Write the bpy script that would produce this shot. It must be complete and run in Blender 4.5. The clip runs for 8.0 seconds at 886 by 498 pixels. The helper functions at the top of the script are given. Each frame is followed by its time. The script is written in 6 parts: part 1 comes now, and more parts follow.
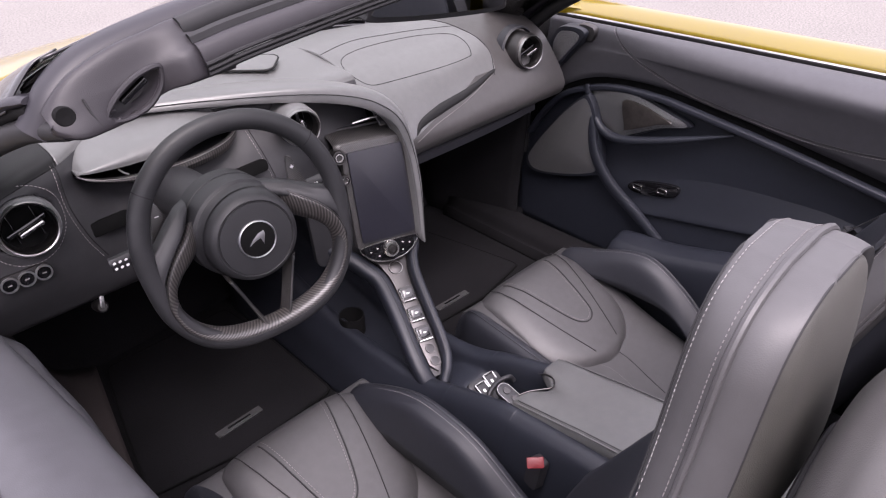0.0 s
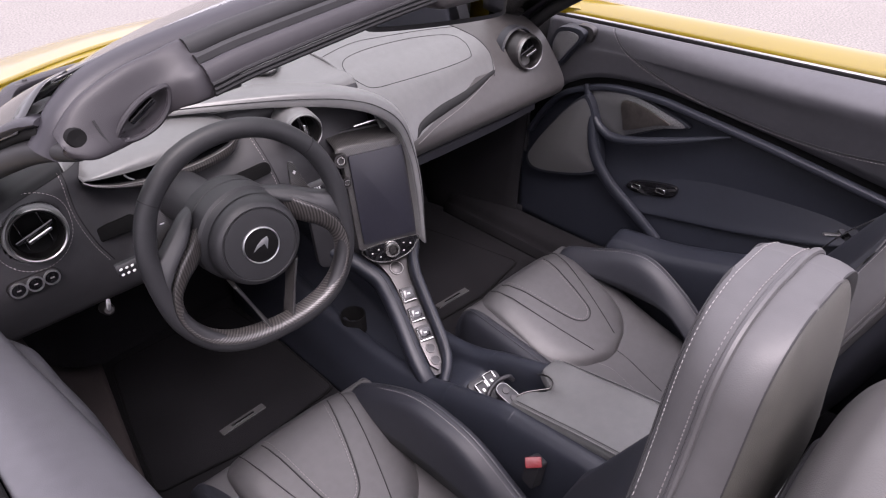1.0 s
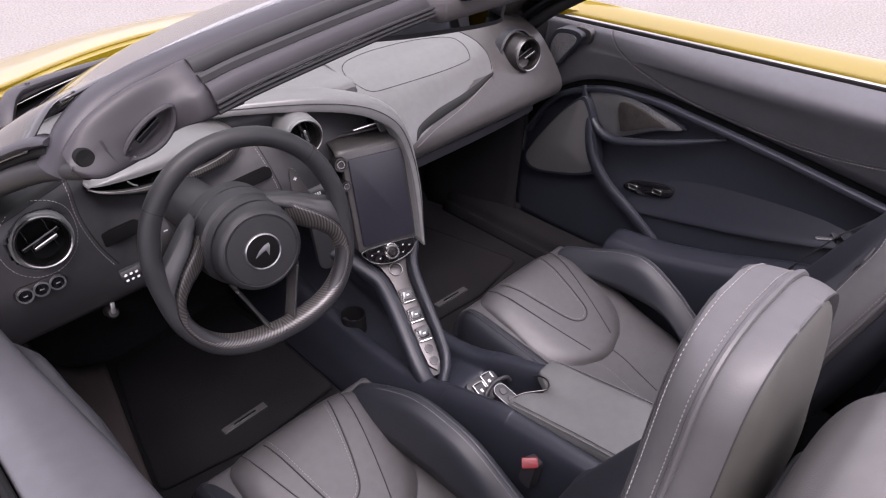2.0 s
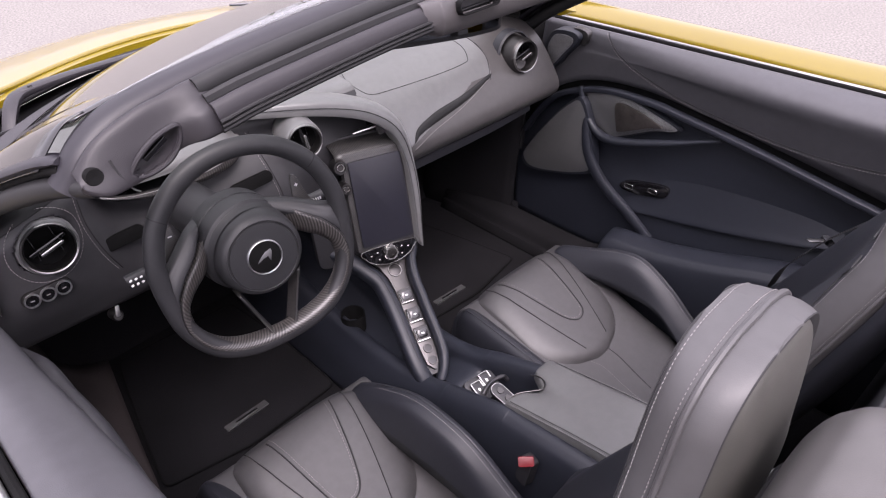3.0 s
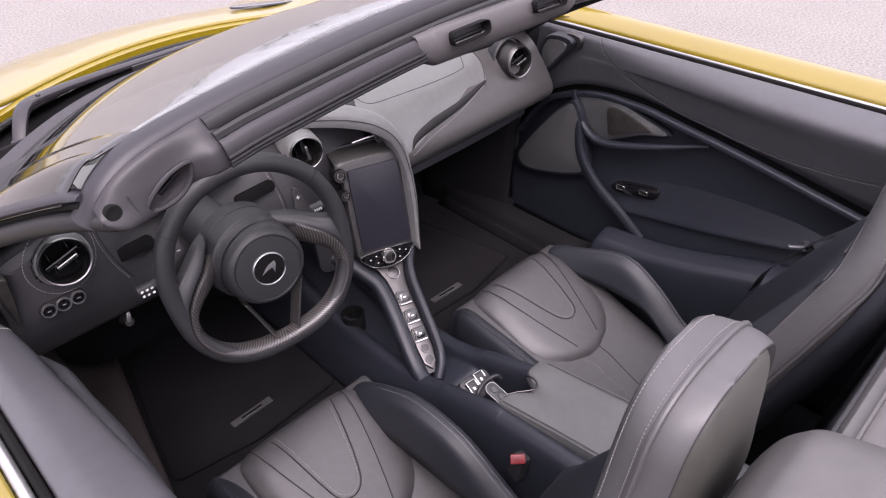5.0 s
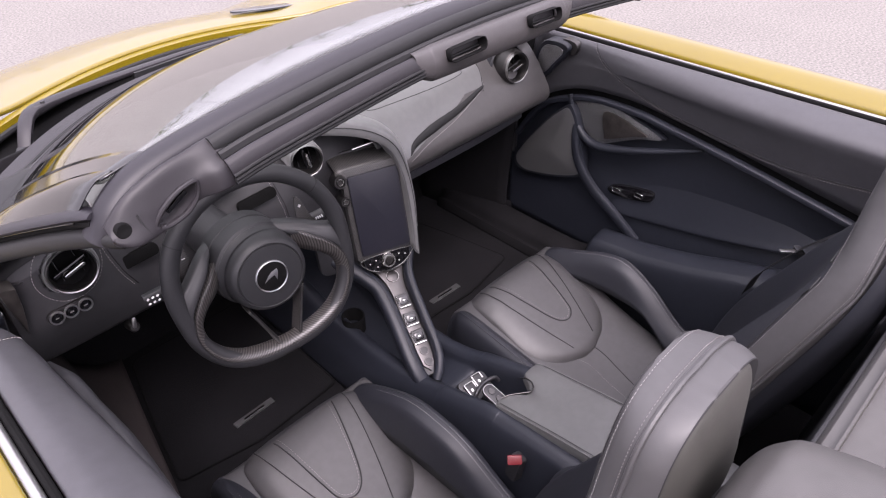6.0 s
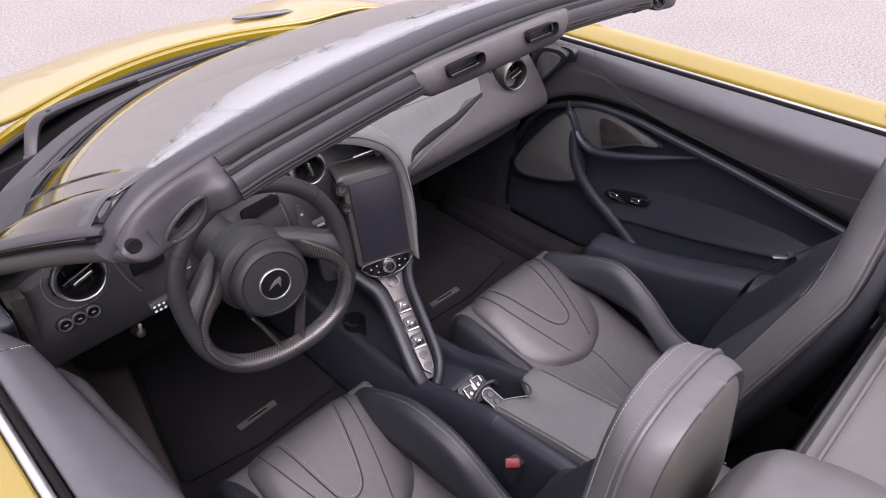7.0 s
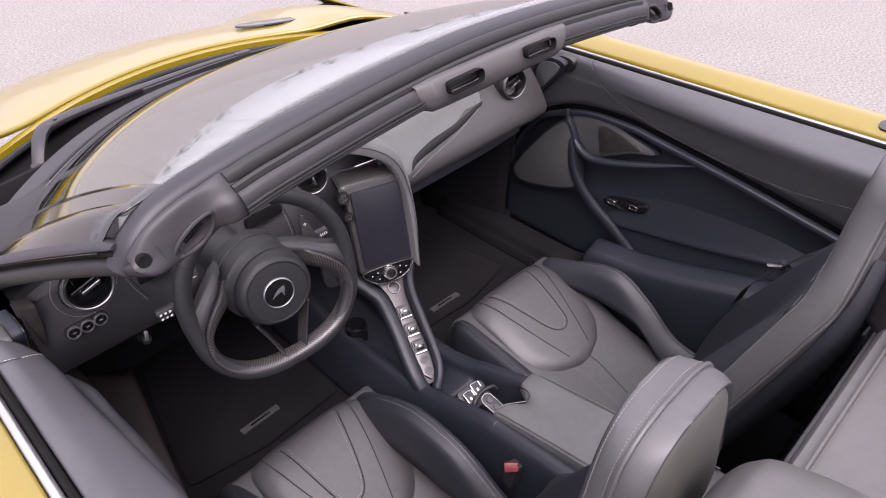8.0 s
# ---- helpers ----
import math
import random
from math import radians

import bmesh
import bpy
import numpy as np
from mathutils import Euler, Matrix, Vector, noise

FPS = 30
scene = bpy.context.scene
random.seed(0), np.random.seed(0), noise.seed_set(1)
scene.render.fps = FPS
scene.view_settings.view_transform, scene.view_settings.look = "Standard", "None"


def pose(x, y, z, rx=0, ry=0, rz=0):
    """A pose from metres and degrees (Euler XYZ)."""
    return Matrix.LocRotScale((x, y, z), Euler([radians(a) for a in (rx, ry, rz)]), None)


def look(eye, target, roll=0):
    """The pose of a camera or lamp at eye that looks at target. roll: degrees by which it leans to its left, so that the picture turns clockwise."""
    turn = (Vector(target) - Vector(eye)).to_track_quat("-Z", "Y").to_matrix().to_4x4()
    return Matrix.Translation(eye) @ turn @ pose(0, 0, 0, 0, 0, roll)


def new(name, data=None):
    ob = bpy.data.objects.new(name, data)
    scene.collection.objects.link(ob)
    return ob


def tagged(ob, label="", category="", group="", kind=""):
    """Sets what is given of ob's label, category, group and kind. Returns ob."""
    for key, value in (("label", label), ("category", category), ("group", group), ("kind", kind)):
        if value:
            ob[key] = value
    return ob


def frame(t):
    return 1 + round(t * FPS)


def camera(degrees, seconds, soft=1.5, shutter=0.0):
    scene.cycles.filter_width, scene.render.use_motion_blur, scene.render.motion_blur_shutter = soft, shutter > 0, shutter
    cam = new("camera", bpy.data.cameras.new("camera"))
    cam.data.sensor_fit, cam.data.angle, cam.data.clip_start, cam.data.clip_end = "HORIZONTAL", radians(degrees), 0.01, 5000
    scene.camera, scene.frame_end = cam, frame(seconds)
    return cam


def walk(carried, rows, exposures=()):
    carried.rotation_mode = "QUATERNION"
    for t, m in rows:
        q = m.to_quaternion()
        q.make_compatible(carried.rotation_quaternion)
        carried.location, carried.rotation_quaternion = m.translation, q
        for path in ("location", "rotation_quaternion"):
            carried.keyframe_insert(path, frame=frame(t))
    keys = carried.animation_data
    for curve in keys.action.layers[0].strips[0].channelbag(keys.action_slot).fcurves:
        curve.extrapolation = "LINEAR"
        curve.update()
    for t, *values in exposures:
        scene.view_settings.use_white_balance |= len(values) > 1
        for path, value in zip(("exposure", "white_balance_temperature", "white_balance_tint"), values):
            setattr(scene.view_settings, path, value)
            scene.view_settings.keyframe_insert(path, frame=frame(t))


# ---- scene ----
cam = camera(65.3, 8.0, 1.15)
PATH = [
    (0, (-0.804, -1.126, 1.365), (0.366, 0.059, 0.257), -0.5),
    (0.5, (-0.803, -1.127, 1.383), (0.359, 0.053, 0.262), -0.5),
    (1, (-0.805, -1.128, 1.4), (0.351, 0.045, 0.265), -0.5),
    (1.5, (-0.805, -1.13, 1.416), (0.345, 0.038, 0.27), -0.5),
    (3, (-0.808, -1.135, 1.471), (0.328, 0.01, 0.288), -0.4),
    (3.5, (-0.809, -1.138, 1.489), (0.319, 0.001, 0.293), -0.5),
    (4, (-0.81, -1.142, 1.51), (0.314, -0.009, 0.305), -0.5),
    (4.5, (-0.812, -1.148, 1.53), (0.307, -0.02, 0.314), -0.5),
    (6, (-0.819, -1.161, 1.59), (0.288, -0.049, 0.35), -0.6),
    (6.5, (-0.822, -1.165, 1.608), (0.283, -0.056, 0.364), -0.6),
    (7, (-0.826, -1.169, 1.625), (0.278, -0.061, 0.379), -0.6),
    (7.5, (-0.828, -1.173, 1.64), (0.275, -0.065, 0.395), -0.6),
    (8, (-0.833, -1.177, 1.657), (0.27, -0.068, 0.411), -0.6),
]
walk(cam, [(t, look(eye, target, roll)) for t, eye, target, roll in PATH], exposures=[(0.0, 2.10, 6460, 28), (4.0, 2.07, 6460, 28), (8.0, 2.03, 6460, 28)])

from mathutils.bvhtree import BVHTree

# ---- world, sun, exposure ----
SUN_EL, SUN_AZ = 58.0, 215.0
world = bpy.data.worlds.new("overcast_sky")
scene.world = world
world.use_nodes = True
wn, wl = world.node_tree.nodes, world.node_tree.links
sky = wn.new("ShaderNodeTexSky")
sky.sky_type = "NISHITA"
sky.sun_disc = False
sky.sun_elevation, sky.sun_rotation = radians(SUN_EL), radians(SUN_AZ)
sky.dust_density = 6.0
pale = wn.new("ShaderNodeHueSaturation")
pale.inputs["Saturation"].default_value = 0.25
wl.new(sky.outputs[0], pale.inputs["Color"])
cloud = wn.new("ShaderNodeMix")
cloud.data_type = "RGBA"
cloud.inputs["Factor"].default_value = 0.8
cloud.inputs["B"].default_value = (5.4, 5.5, 5.75, 1)
wl.new(pale.outputs[0], cloud.inputs["A"])
where = wn.new("ShaderNodeTexCoord")
height = wn.new("ShaderNodeSeparateXYZ")
veil = wn.new("ShaderNodeMapRange")
veil.inputs["From Min"].default_value, veil.inputs["From Max"].default_value = 0.0, 0.9
veil.inputs["To Min"].default_value, veil.inputs["To Max"].default_value = 0.45, 1.2
dome = wn.new("ShaderNodeVectorMath")
dome.operation = "SCALE"
wl.new(where.outputs["Generated"], height.inputs[0])
wl.new(height.outputs["Z"], veil.inputs["Value"])
wl.new(cloud.outputs["Result"], dome.inputs[0])
wl.new(veil.outputs[0], dome.inputs["Scale"])
wl.new(dome.outputs[0], wn["Background"].inputs["Color"])
wn["Background"].inputs["Strength"].default_value = 0.15
sun = new("sun", bpy.data.lights.new("sun", "SUN"))
sun.data.energy, sun.data.angle, sun.data.color = 1.2, radians(40), (1.0, 0.96, 0.92)
sun.rotation_euler = (radians(90 - SUN_EL), 0, radians(180 - SUN_AZ))


# ---- materials ----
def material(name, base, rough=0.5, metal=0.0, vary=0.15, scale=60.0, bump=0.0, bump_scale=900.0, coat=0.0, sheen=0.0, spec=0.5, big=6.0):
    """Principled surface with colour variation at two scales and a fine relief."""
    m = bpy.data.materials.new(name)
    m.use_nodes = True
    n, l = m.node_tree.nodes, m.node_tree.links
    p = n["Principled BSDF"]
    p.inputs["Roughness"].default_value = rough
    p.inputs["Metallic"].default_value = metal
    p.inputs["Coat Weight"].default_value = coat
    p.inputs["Coat Roughness"].default_value = 0.04
    p.inputs["Sheen Weight"].default_value = sheen
    p.inputs["Specular IOR Level"].default_value = spec
    where = n.new("ShaderNodeTexCoord")
    fine = n.new("ShaderNodeTexNoise")
    fine.inputs["Scale"].default_value, fine.inputs["Detail"].default_value = scale, 5.0
    large = n.new("ShaderNodeTexNoise")
    large.inputs["Scale"].default_value, large.inputs["Detail"].default_value = big, 3.0
    add = n.new("ShaderNodeMath")
    add.operation = "ADD"
    ramp = n.new("ShaderNodeMapRange")
    ramp.inputs["From Min"].default_value, ramp.inputs["From Max"].default_value = 0.7, 1.3
    ramp.inputs["To Min"].default_value, ramp.inputs["To Max"].default_value = 1.0 - vary, 1.0 + vary
    tint = n.new("ShaderNodeVectorMath")
    tint.operation = "SCALE"
    tint.inputs[0].default_value = base
    for tex in (fine, large):
        l.new(where.outputs["Object"], tex.inputs["Vector"])
    l.new(fine.outputs["Fac"], add.inputs[0])
    l.new(large.outputs["Fac"], add.inputs[1])
    l.new(add.outputs[0], ramp.inputs["Value"])
    l.new(ramp.outputs[0], tint.inputs["Scale"])
    l.new(tint.outputs[0], p.inputs["Base Color"])
    if bump:
        cells = n.new("ShaderNodeTexVoronoi")
        cells.inputs["Scale"].default_value = bump_scale
        rise = n.new("ShaderNodeBump")
        rise.inputs["Strength"].default_value, rise.inputs["Distance"].default_value = bump, 0.0006
        l.new(where.outputs["Object"], cells.inputs["Vector"])
        l.new(cells.outputs["Distance"], rise.inputs["Height"])
        l.new(rise.outputs[0], p.inputs["Normal"])
    return m


def carbon_material(name, scale):
    """Woven carbon fibre: diagonal bands that shift in tone, under a clear coat."""
    m = bpy.data.materials.new(name)
    m.use_nodes = True
    n, l = m.node_tree.nodes, m.node_tree.links
    p = n["Principled BSDF"]
    p.inputs["Roughness"].default_value = 0.38
    p.inputs["Coat Weight"].default_value = 0.35
    p.inputs["Coat Roughness"].default_value = 0.25
    where = n.new("ShaderNodeTexCoord")
    turn = n.new("ShaderNodeMapping")
    turn.inputs["Rotation"].default_value = (0.0, radians(45), radians(20))
    wave = n.new("ShaderNodeTexWave")
    wave.inputs["Scale"].default_value, wave.inputs["Distortion"].default_value = scale, 0.4
    ramp = n.new("ShaderNodeValToRGB")
    ramp.color_ramp.elements[0].position, ramp.color_ramp.elements[0].color = 0.3, (0.012, 0.012, 0.013, 1)
    ramp.color_ramp.elements[1].position, ramp.color_ramp.elements[1].color = 0.7, (0.06, 0.057, 0.055, 1)
    rise = n.new("ShaderNodeBump")
    rise.inputs["Strength"].default_value, rise.inputs["Distance"].default_value = 0.3, 0.0008
    l.new(where.outputs["Object"], turn.inputs["Vector"])
    l.new(turn.outputs[0], wave.inputs["Vector"])
    l.new(wave.outputs["Fac"], ramp.inputs["Fac"])
    l.new(ramp.outputs[0], p.inputs["Base Color"])
    l.new(wave.outputs["Fac"], rise.inputs["Height"])
    l.new(rise.outputs[0], p.inputs["Normal"])
    return m


def ribbed_carbon(name, period):
    """Carbon twill laid across a strip: bands along the strip's own length, under a satin coat."""
    m = bpy.data.materials.new(name)
    m.use_nodes = True
    n, l = m.node_tree.nodes, m.node_tree.links
    p = n["Principled BSDF"]
    p.inputs["Coat Weight"].default_value = 0.5
    p.inputs["Coat Roughness"].default_value = 0.3
    where = n.new("ShaderNodeUVMap")
    turn = n.new("ShaderNodeMapping")
    turn.inputs["Rotation"].default_value = (0.0, 0.0, radians(24))
    wave = n.new("ShaderNodeTexWave")
    wave.inputs["Scale"].default_value, wave.inputs["Distortion"].default_value = 0.314 / period, 0.6
    wave.inputs["Detail Scale"].default_value = 2.0
    ramp = n.new("ShaderNodeValToRGB")
    ramp.color_ramp.elements[0].position, ramp.color_ramp.elements[0].color = 0.34, (0.006, 0.0055, 0.0055, 1)
    ramp.color_ramp.elements[1].position, ramp.color_ramp.elements[1].color = 0.66, (0.062, 0.057, 0.055, 1)
    gloss = n.new("ShaderNodeMapRange")
    gloss.inputs["To Min"].default_value, gloss.inputs["To Max"].default_value = 0.55, 0.33
    rise = n.new("ShaderNodeBump")
    rise.inputs["Strength"].default_value, rise.inputs["Distance"].default_value = 0.35, 0.0008
    l.new(where.outputs[0], turn.inputs["Vector"])
    l.new(turn.outputs[0], wave.inputs["Vector"])
    l.new(wave.outputs["Fac"], ramp.inputs["Fac"])
    l.new(wave.outputs["Fac"], gloss.inputs["Value"])
    l.new(gloss.outputs[0], p.inputs["Roughness"])
    l.new(ramp.outputs[0], p.inputs["Base Color"])
    l.new(wave.outputs["Fac"], rise.inputs["Height"])
    l.new(rise.outputs[0], p.inputs["Normal"])
    return m


def mesh_material(name, light, dark):
    """Perforated speaker metal: rows of small dark holes."""
    m = bpy.data.materials.new(name)
    m.use_nodes = True
    n, l = m.node_tree.nodes, m.node_tree.links
    p = n["Principled BSDF"]
    p.inputs["Roughness"].default_value, p.inputs["Metallic"].default_value = 0.42, 0.85
    where = n.new("ShaderNodeTexCoord")
    cells = n.new("ShaderNodeTexVoronoi")
    cells.inputs["Scale"].default_value, cells.inputs["Randomness"].default_value = 420.0, 0.0
    flat = n.new("ShaderNodeMapping")
    flat.inputs["Scale"].default_value = (0.0, 1.0, 1.0)
    l.new(where.outputs["Object"], flat.inputs["Vector"])
    cloud = n.new("ShaderNodeTexNoise")
    cloud.inputs["Scale"].default_value = 9.0
    ramp = n.new("ShaderNodeMapRange")
    ramp.inputs["From Min"].default_value, ramp.inputs["From Max"].default_value = 0.25, 0.4
    mix = n.new("ShaderNodeMix")
    mix.data_type = "RGBA"
    mix.inputs["A"].default_value, mix.inputs["B"].default_value = (*dark, 1), (*light, 1)
    rough = n.new("ShaderNodeMapRange")
    rough.inputs["To Min"].default_value, rough.inputs["To Max"].default_value = 0.3, 0.55
    l.new(flat.outputs[0], cells.inputs["Vector"])
    l.new(where.outputs["Object"], cloud.inputs["Vector"])
    l.new(cells.outputs["Distance"], ramp.inputs["Value"])
    l.new(ramp.outputs[0], mix.inputs["Factor"])
    l.new(mix.outputs["Result"], p.inputs["Base Color"])
    l.new(cloud.outputs["Fac"], rough.inputs["Value"])
    l.new(rough.outputs[0], p.inputs["Roughness"])
    return m


def glass_material(name, tint, rough=0.0, solid=0.0):
    m = bpy.data.materials.new(name)
    m.use_nodes = True
    n, l = m.node_tree.nodes, m.node_tree.links
    out = n["Material Output"]
    n.remove(n["Principled BSDF"])
    clear = n.new("ShaderNodeBsdfTransparent")
    clear.inputs["Color"].default_value = (*tint, 1)
    gloss = n.new("ShaderNodeBsdfGlossy")
    gloss.inputs["Roughness"].default_value = rough
    facing = n.new("ShaderNodeLayerWeight")
    facing.inputs["Blend"].default_value = 0.5
    steep = n.new("ShaderNodeMath")
    steep.operation, steep.inputs[1].default_value = "POWER", 2.3
    fres = n.new("ShaderNodeMapRange")
    fres.inputs["To Min"].default_value = 0.05
    l.new(facing.outputs["Facing"], steep.inputs[0])
    l.new(steep.outputs[0], fres.inputs["Value"])
    mix = n.new("ShaderNodeMixShader")
    l.new(fres.outputs[0], mix.inputs["Fac"])
    l.new(clear.outputs[0], mix.inputs[1])
    l.new(gloss.outputs[0], mix.inputs[2])
    l.new(mix.outputs[0], out.inputs["Surface"])
    return m


def asphalt_material(name):
    m = bpy.data.materials.new(name)
    m.use_nodes = True
    n, l = m.node_tree.nodes, m.node_tree.links
    p = n["Principled BSDF"]
    p.inputs["Roughness"].default_value = 0.9
    where = n.new("ShaderNodeTexCoord")
    stones = n.new("ShaderNodeTexVoronoi")
    stones.inputs["Scale"].default_value = 230.0
    cloud = n.new("ShaderNodeTexNoise")
    cloud.inputs["Scale"].default_value, cloud.inputs["Detail"].default_value = 2.2, 6.0
    speck = n.new("ShaderNodeTexNoise")
    speck.inputs["Scale"].default_value, speck.inputs["Detail"].default_value = 70.0, 8.0
    ramp = n.new("ShaderNodeValToRGB")
    ramp.color_ramp.elements[0].position, ramp.color_ramp.elements[0].color = 0.3, (0.085, 0.081, 0.076, 1)
    ramp.color_ramp.elements[1].position, ramp.color_ramp.elements[1].color = 0.72, (0.198, 0.185, 0.170, 1)
    mix = n.new("ShaderNodeMix")
    mix.data_type, mix.blend_type = "RGBA", "MULTIPLY"
    mix.inputs["Factor"].default_value = 0.45
    grey = n.new("ShaderNodeMapRange")
    grey.inputs["To Min"].default_value, grey.inputs["To Max"].default_value = 0.75, 1.2
    rise = n.new("ShaderNodeBump")
    rise.inputs["Strength"].default_value, rise.inputs["Distance"].default_value = 0.2, 0.002
    for tex in (stones, cloud, speck):
        l.new(where.outputs["Object"], tex.inputs["Vector"])
    l.new(speck.outputs["Fac"], ramp.inputs["Fac"])
    l.new(cloud.outputs["Fac"], grey.inputs["Value"])
    l.new(ramp.outputs[0], mix.inputs["A"])
    l.new(grey.outputs[0], mix.inputs["B"])
    l.new(mix.outputs["Result"], p.inputs["Base Color"])
    l.new(stones.outputs["Distance"], rise.inputs["Height"])
    l.new(rise.outputs[0], p.inputs["Normal"])
    return m


M_LEATHER = material("dark_leather", (0.0165, 0.0172, 0.0212), 0.5, vary=0.12, bump=0.12, bump_scale=800, spec=0.5)
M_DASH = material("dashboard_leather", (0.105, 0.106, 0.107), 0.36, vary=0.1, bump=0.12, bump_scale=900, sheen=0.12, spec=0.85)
M_SEAT = material("seat_leather", (0.0388, 0.0380, 0.0392), 0.52, vary=0.12, bump=0.12, bump_scale=800, spec=0.55)
M_DASHSHADE = material("shaded_dashboard_leather", (0.054, 0.051, 0.051), 0.4, vary=0.1, bump=0.12, bump_scale=900)
M_BOLSTER = material("bolster_leather", (0.0105, 0.0114, 0.0155), 0.56, vary=0.12, bump=0.12, bump_scale=800, spec=0.42)
M_PLATE = material("etched_plate", (0.10, 0.10, 0.10), 0.3, 0.5, vary=0.1)
M_DOOR = material("door_leather", (0.0104, 0.0121, 0.0176), 0.5, vary=0.12, bump=0.12, bump_scale=800, spec=0.42)
# door leather paled: light on the door's top is put into the colour
M_DOORLIT = material("lit_door_leather", (0.0360, 0.0358, 0.0402), 0.48, vary=0.12, bump=0.15, bump_scale=800)
M_WHEEL = material("wheel_leather", (0.0145, 0.0147, 0.0165), 0.52, vary=0.12, bump=0.12, bump_scale=900, spec=0.5)
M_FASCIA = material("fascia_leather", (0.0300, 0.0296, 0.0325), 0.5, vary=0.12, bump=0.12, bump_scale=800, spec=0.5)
M_PLASTIC = material("soft_black_plastic", (0.0125, 0.0125, 0.0145), 0.5, vary=0.1, bump=0.2)
M_TRIM = material("grey_plastic_trim", (0.0155, 0.0140, 0.0165), 0.46, vary=0.1, bump=0.25, bump_scale=1200, spec=0.35)
M_DECK = material("pale_deck_plastic", (0.052, 0.050, 0.049), 0.5, vary=0.1, bump=0.2)
M_RUBBER = material("black_rubber", (0.009, 0.009, 0.0098), 0.55, vary=0.15, spec=0.32)
M_CARPET = material("black_carpet", (0.0066, 0.0063, 0.0072), 0.95, vary=0.4, scale=500, bump=1.0, bump_scale=500, spec=0.15)
M_KICK = material("brown_black_carpet", (0.042, 0.035, 0.034), 0.95, vary=0.3, scale=500, bump=1.0, bump_scale=500, spec=0.15)
M_CHROME = material("brushed_metal", (0.62, 0.61, 0.6), 0.25, 1.0, vary=0.06)
M_SATIN = material("satin_grey_metal", (0.078, 0.075, 0.075), 0.45, 1.0, vary=0.08)
M_GLOSS = material("gloss_black", (0.006, 0.006, 0.007), 0.1, vary=0.1, coat=0.5)
M_SCREEN = material("screen_glass", (0.013, 0.013, 0.019), 0.32, vary=0.1)
M_YELLOW = material("yellow_car_paint", (0.140, 0.101, 0.002), 0.36, 0.05, vary=0.05, coat=0.8, scale=900, spec=0.3)
M_THREAD = material("pale_stitching_thread", (0.42, 0.39, 0.38), 0.8, vary=0.1)
M_STITCH = material("grey_stitching_thread", (0.16, 0.15, 0.15), 0.8, vary=0.1)
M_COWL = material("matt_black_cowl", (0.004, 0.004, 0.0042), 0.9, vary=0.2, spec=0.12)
M_BACKTHREAD = material("fine_grey_thread", (0.2, 0.19, 0.19), 0.8, vary=0.1)
M_RING = material("bright_satin_metal", (0.36, 0.355, 0.35), 0.3, 1.0, vary=0.06)
M_SEAM = material("dark_seam", (0.008, 0.008, 0.009), 0.8, vary=0.1)
M_HANDLE = material("satin_handle_metal", (0.16, 0.145, 0.135), 0.3, 0.9, vary=0.2, big=14.0)
M_PILLAR = material("satin_black_pillar", (0.0095, 0.0085, 0.0120), 0.48, vary=0.15, spec=0.4)
M_LATCH = material("pale_grey_plastic", (0.040, 0.037, 0.038), 0.5, vary=0.1, bump=0.25, bump_scale=1200)
M_RED = material("red_plastic", (0.12, 0.006, 0.009), 0.45, vary=0.1)
M_WHITE = material("white_marking", (0.7, 0.7, 0.7), 0.6, vary=0.03)
M_TWILL = ribbed_carbon("ribbed_carbon_fibre", 0.0048)
M_BACK = material("olive_grey_back_panel", (0.035, 0.034, 0.03), 0.6, vary=0.15, bump=0.3)
M_SILVER = material("silver_badge", (0.55, 0.55, 0.56), 0.4, 1.0, vary=0.03)
# armrest leather paled: the sky's sheen on its top is put into the colour
M_REST = material("armrest_leather", (0.066, 0.067, 0.067), 0.42, vary=0.1, bump=0.25, bump_scale=800)
M_WEAVE = carbon_material("fine_carbon_fibre", 120.0)
M_GRILLE = mesh_material("speaker_mesh", (0.36, 0.36, 0.365), (0.04, 0.04, 0.042))
M_GLASS = glass_material("windscreen_glass", (0.72, 0.74, 0.72))
M_MIRROR = material("mirror_glass", (0.85, 0.85, 0.86), 0.02, 1.0, vary=0.0)
M_ASPHALT = asphalt_material("worn_asphalt")
M_LEAF = material("tree_foliage", (0.05, 0.07, 0.025), 0.7, vary=0.5, scale=3)
M_BARK = material("tree_bark", (0.08, 0.06, 0.045), 0.9, vary=0.4)


# ---- building helpers ----
def curve(points, n, closed=False):
    """n points along a smooth line through the given ones."""
    p = [Vector(q) for q in points]
    count = len(p)
    spans = count if closed else count - 1
    out = []
    for i in range(n):
        t = i / n * spans if closed else i / (n - 1) * spans
        k = min(int(t), spans - 1)
        f = t - k
        if closed:
            a, b, c, d = (p[(k + j) % count] for j in (-1, 0, 1, 2))
        else:
            b, c = p[k], p[k + 1]
            a = p[k - 1] if k > 0 else b * 2 - c
            d = p[k + 2] if k + 2 < count else c * 2 - b
        out.append(0.5 * ((2 * b) + (c - a) * f + (2 * a - 5 * b + 4 * c - d) * f * f + (3 * b - a - 3 * c + d) * f ** 3))
    return out


def grid(rows, closed=False):
    """A bmesh of quads over rows of points; closed joins each row's end to its start."""
    bm = bmesh.new()
    v = [[bm.verts.new(q) for q in row] for row in rows]
    for a, b in zip(v, v[1:]):
        m = len(a)
        for j in range(m if closed else m - 1):
            k = (j + 1) % m
            if len({a[j], a[k], b[k], b[j]}) == 4:
                bm.faces.new((a[j], a[k], b[k], b[j]))
    return bm


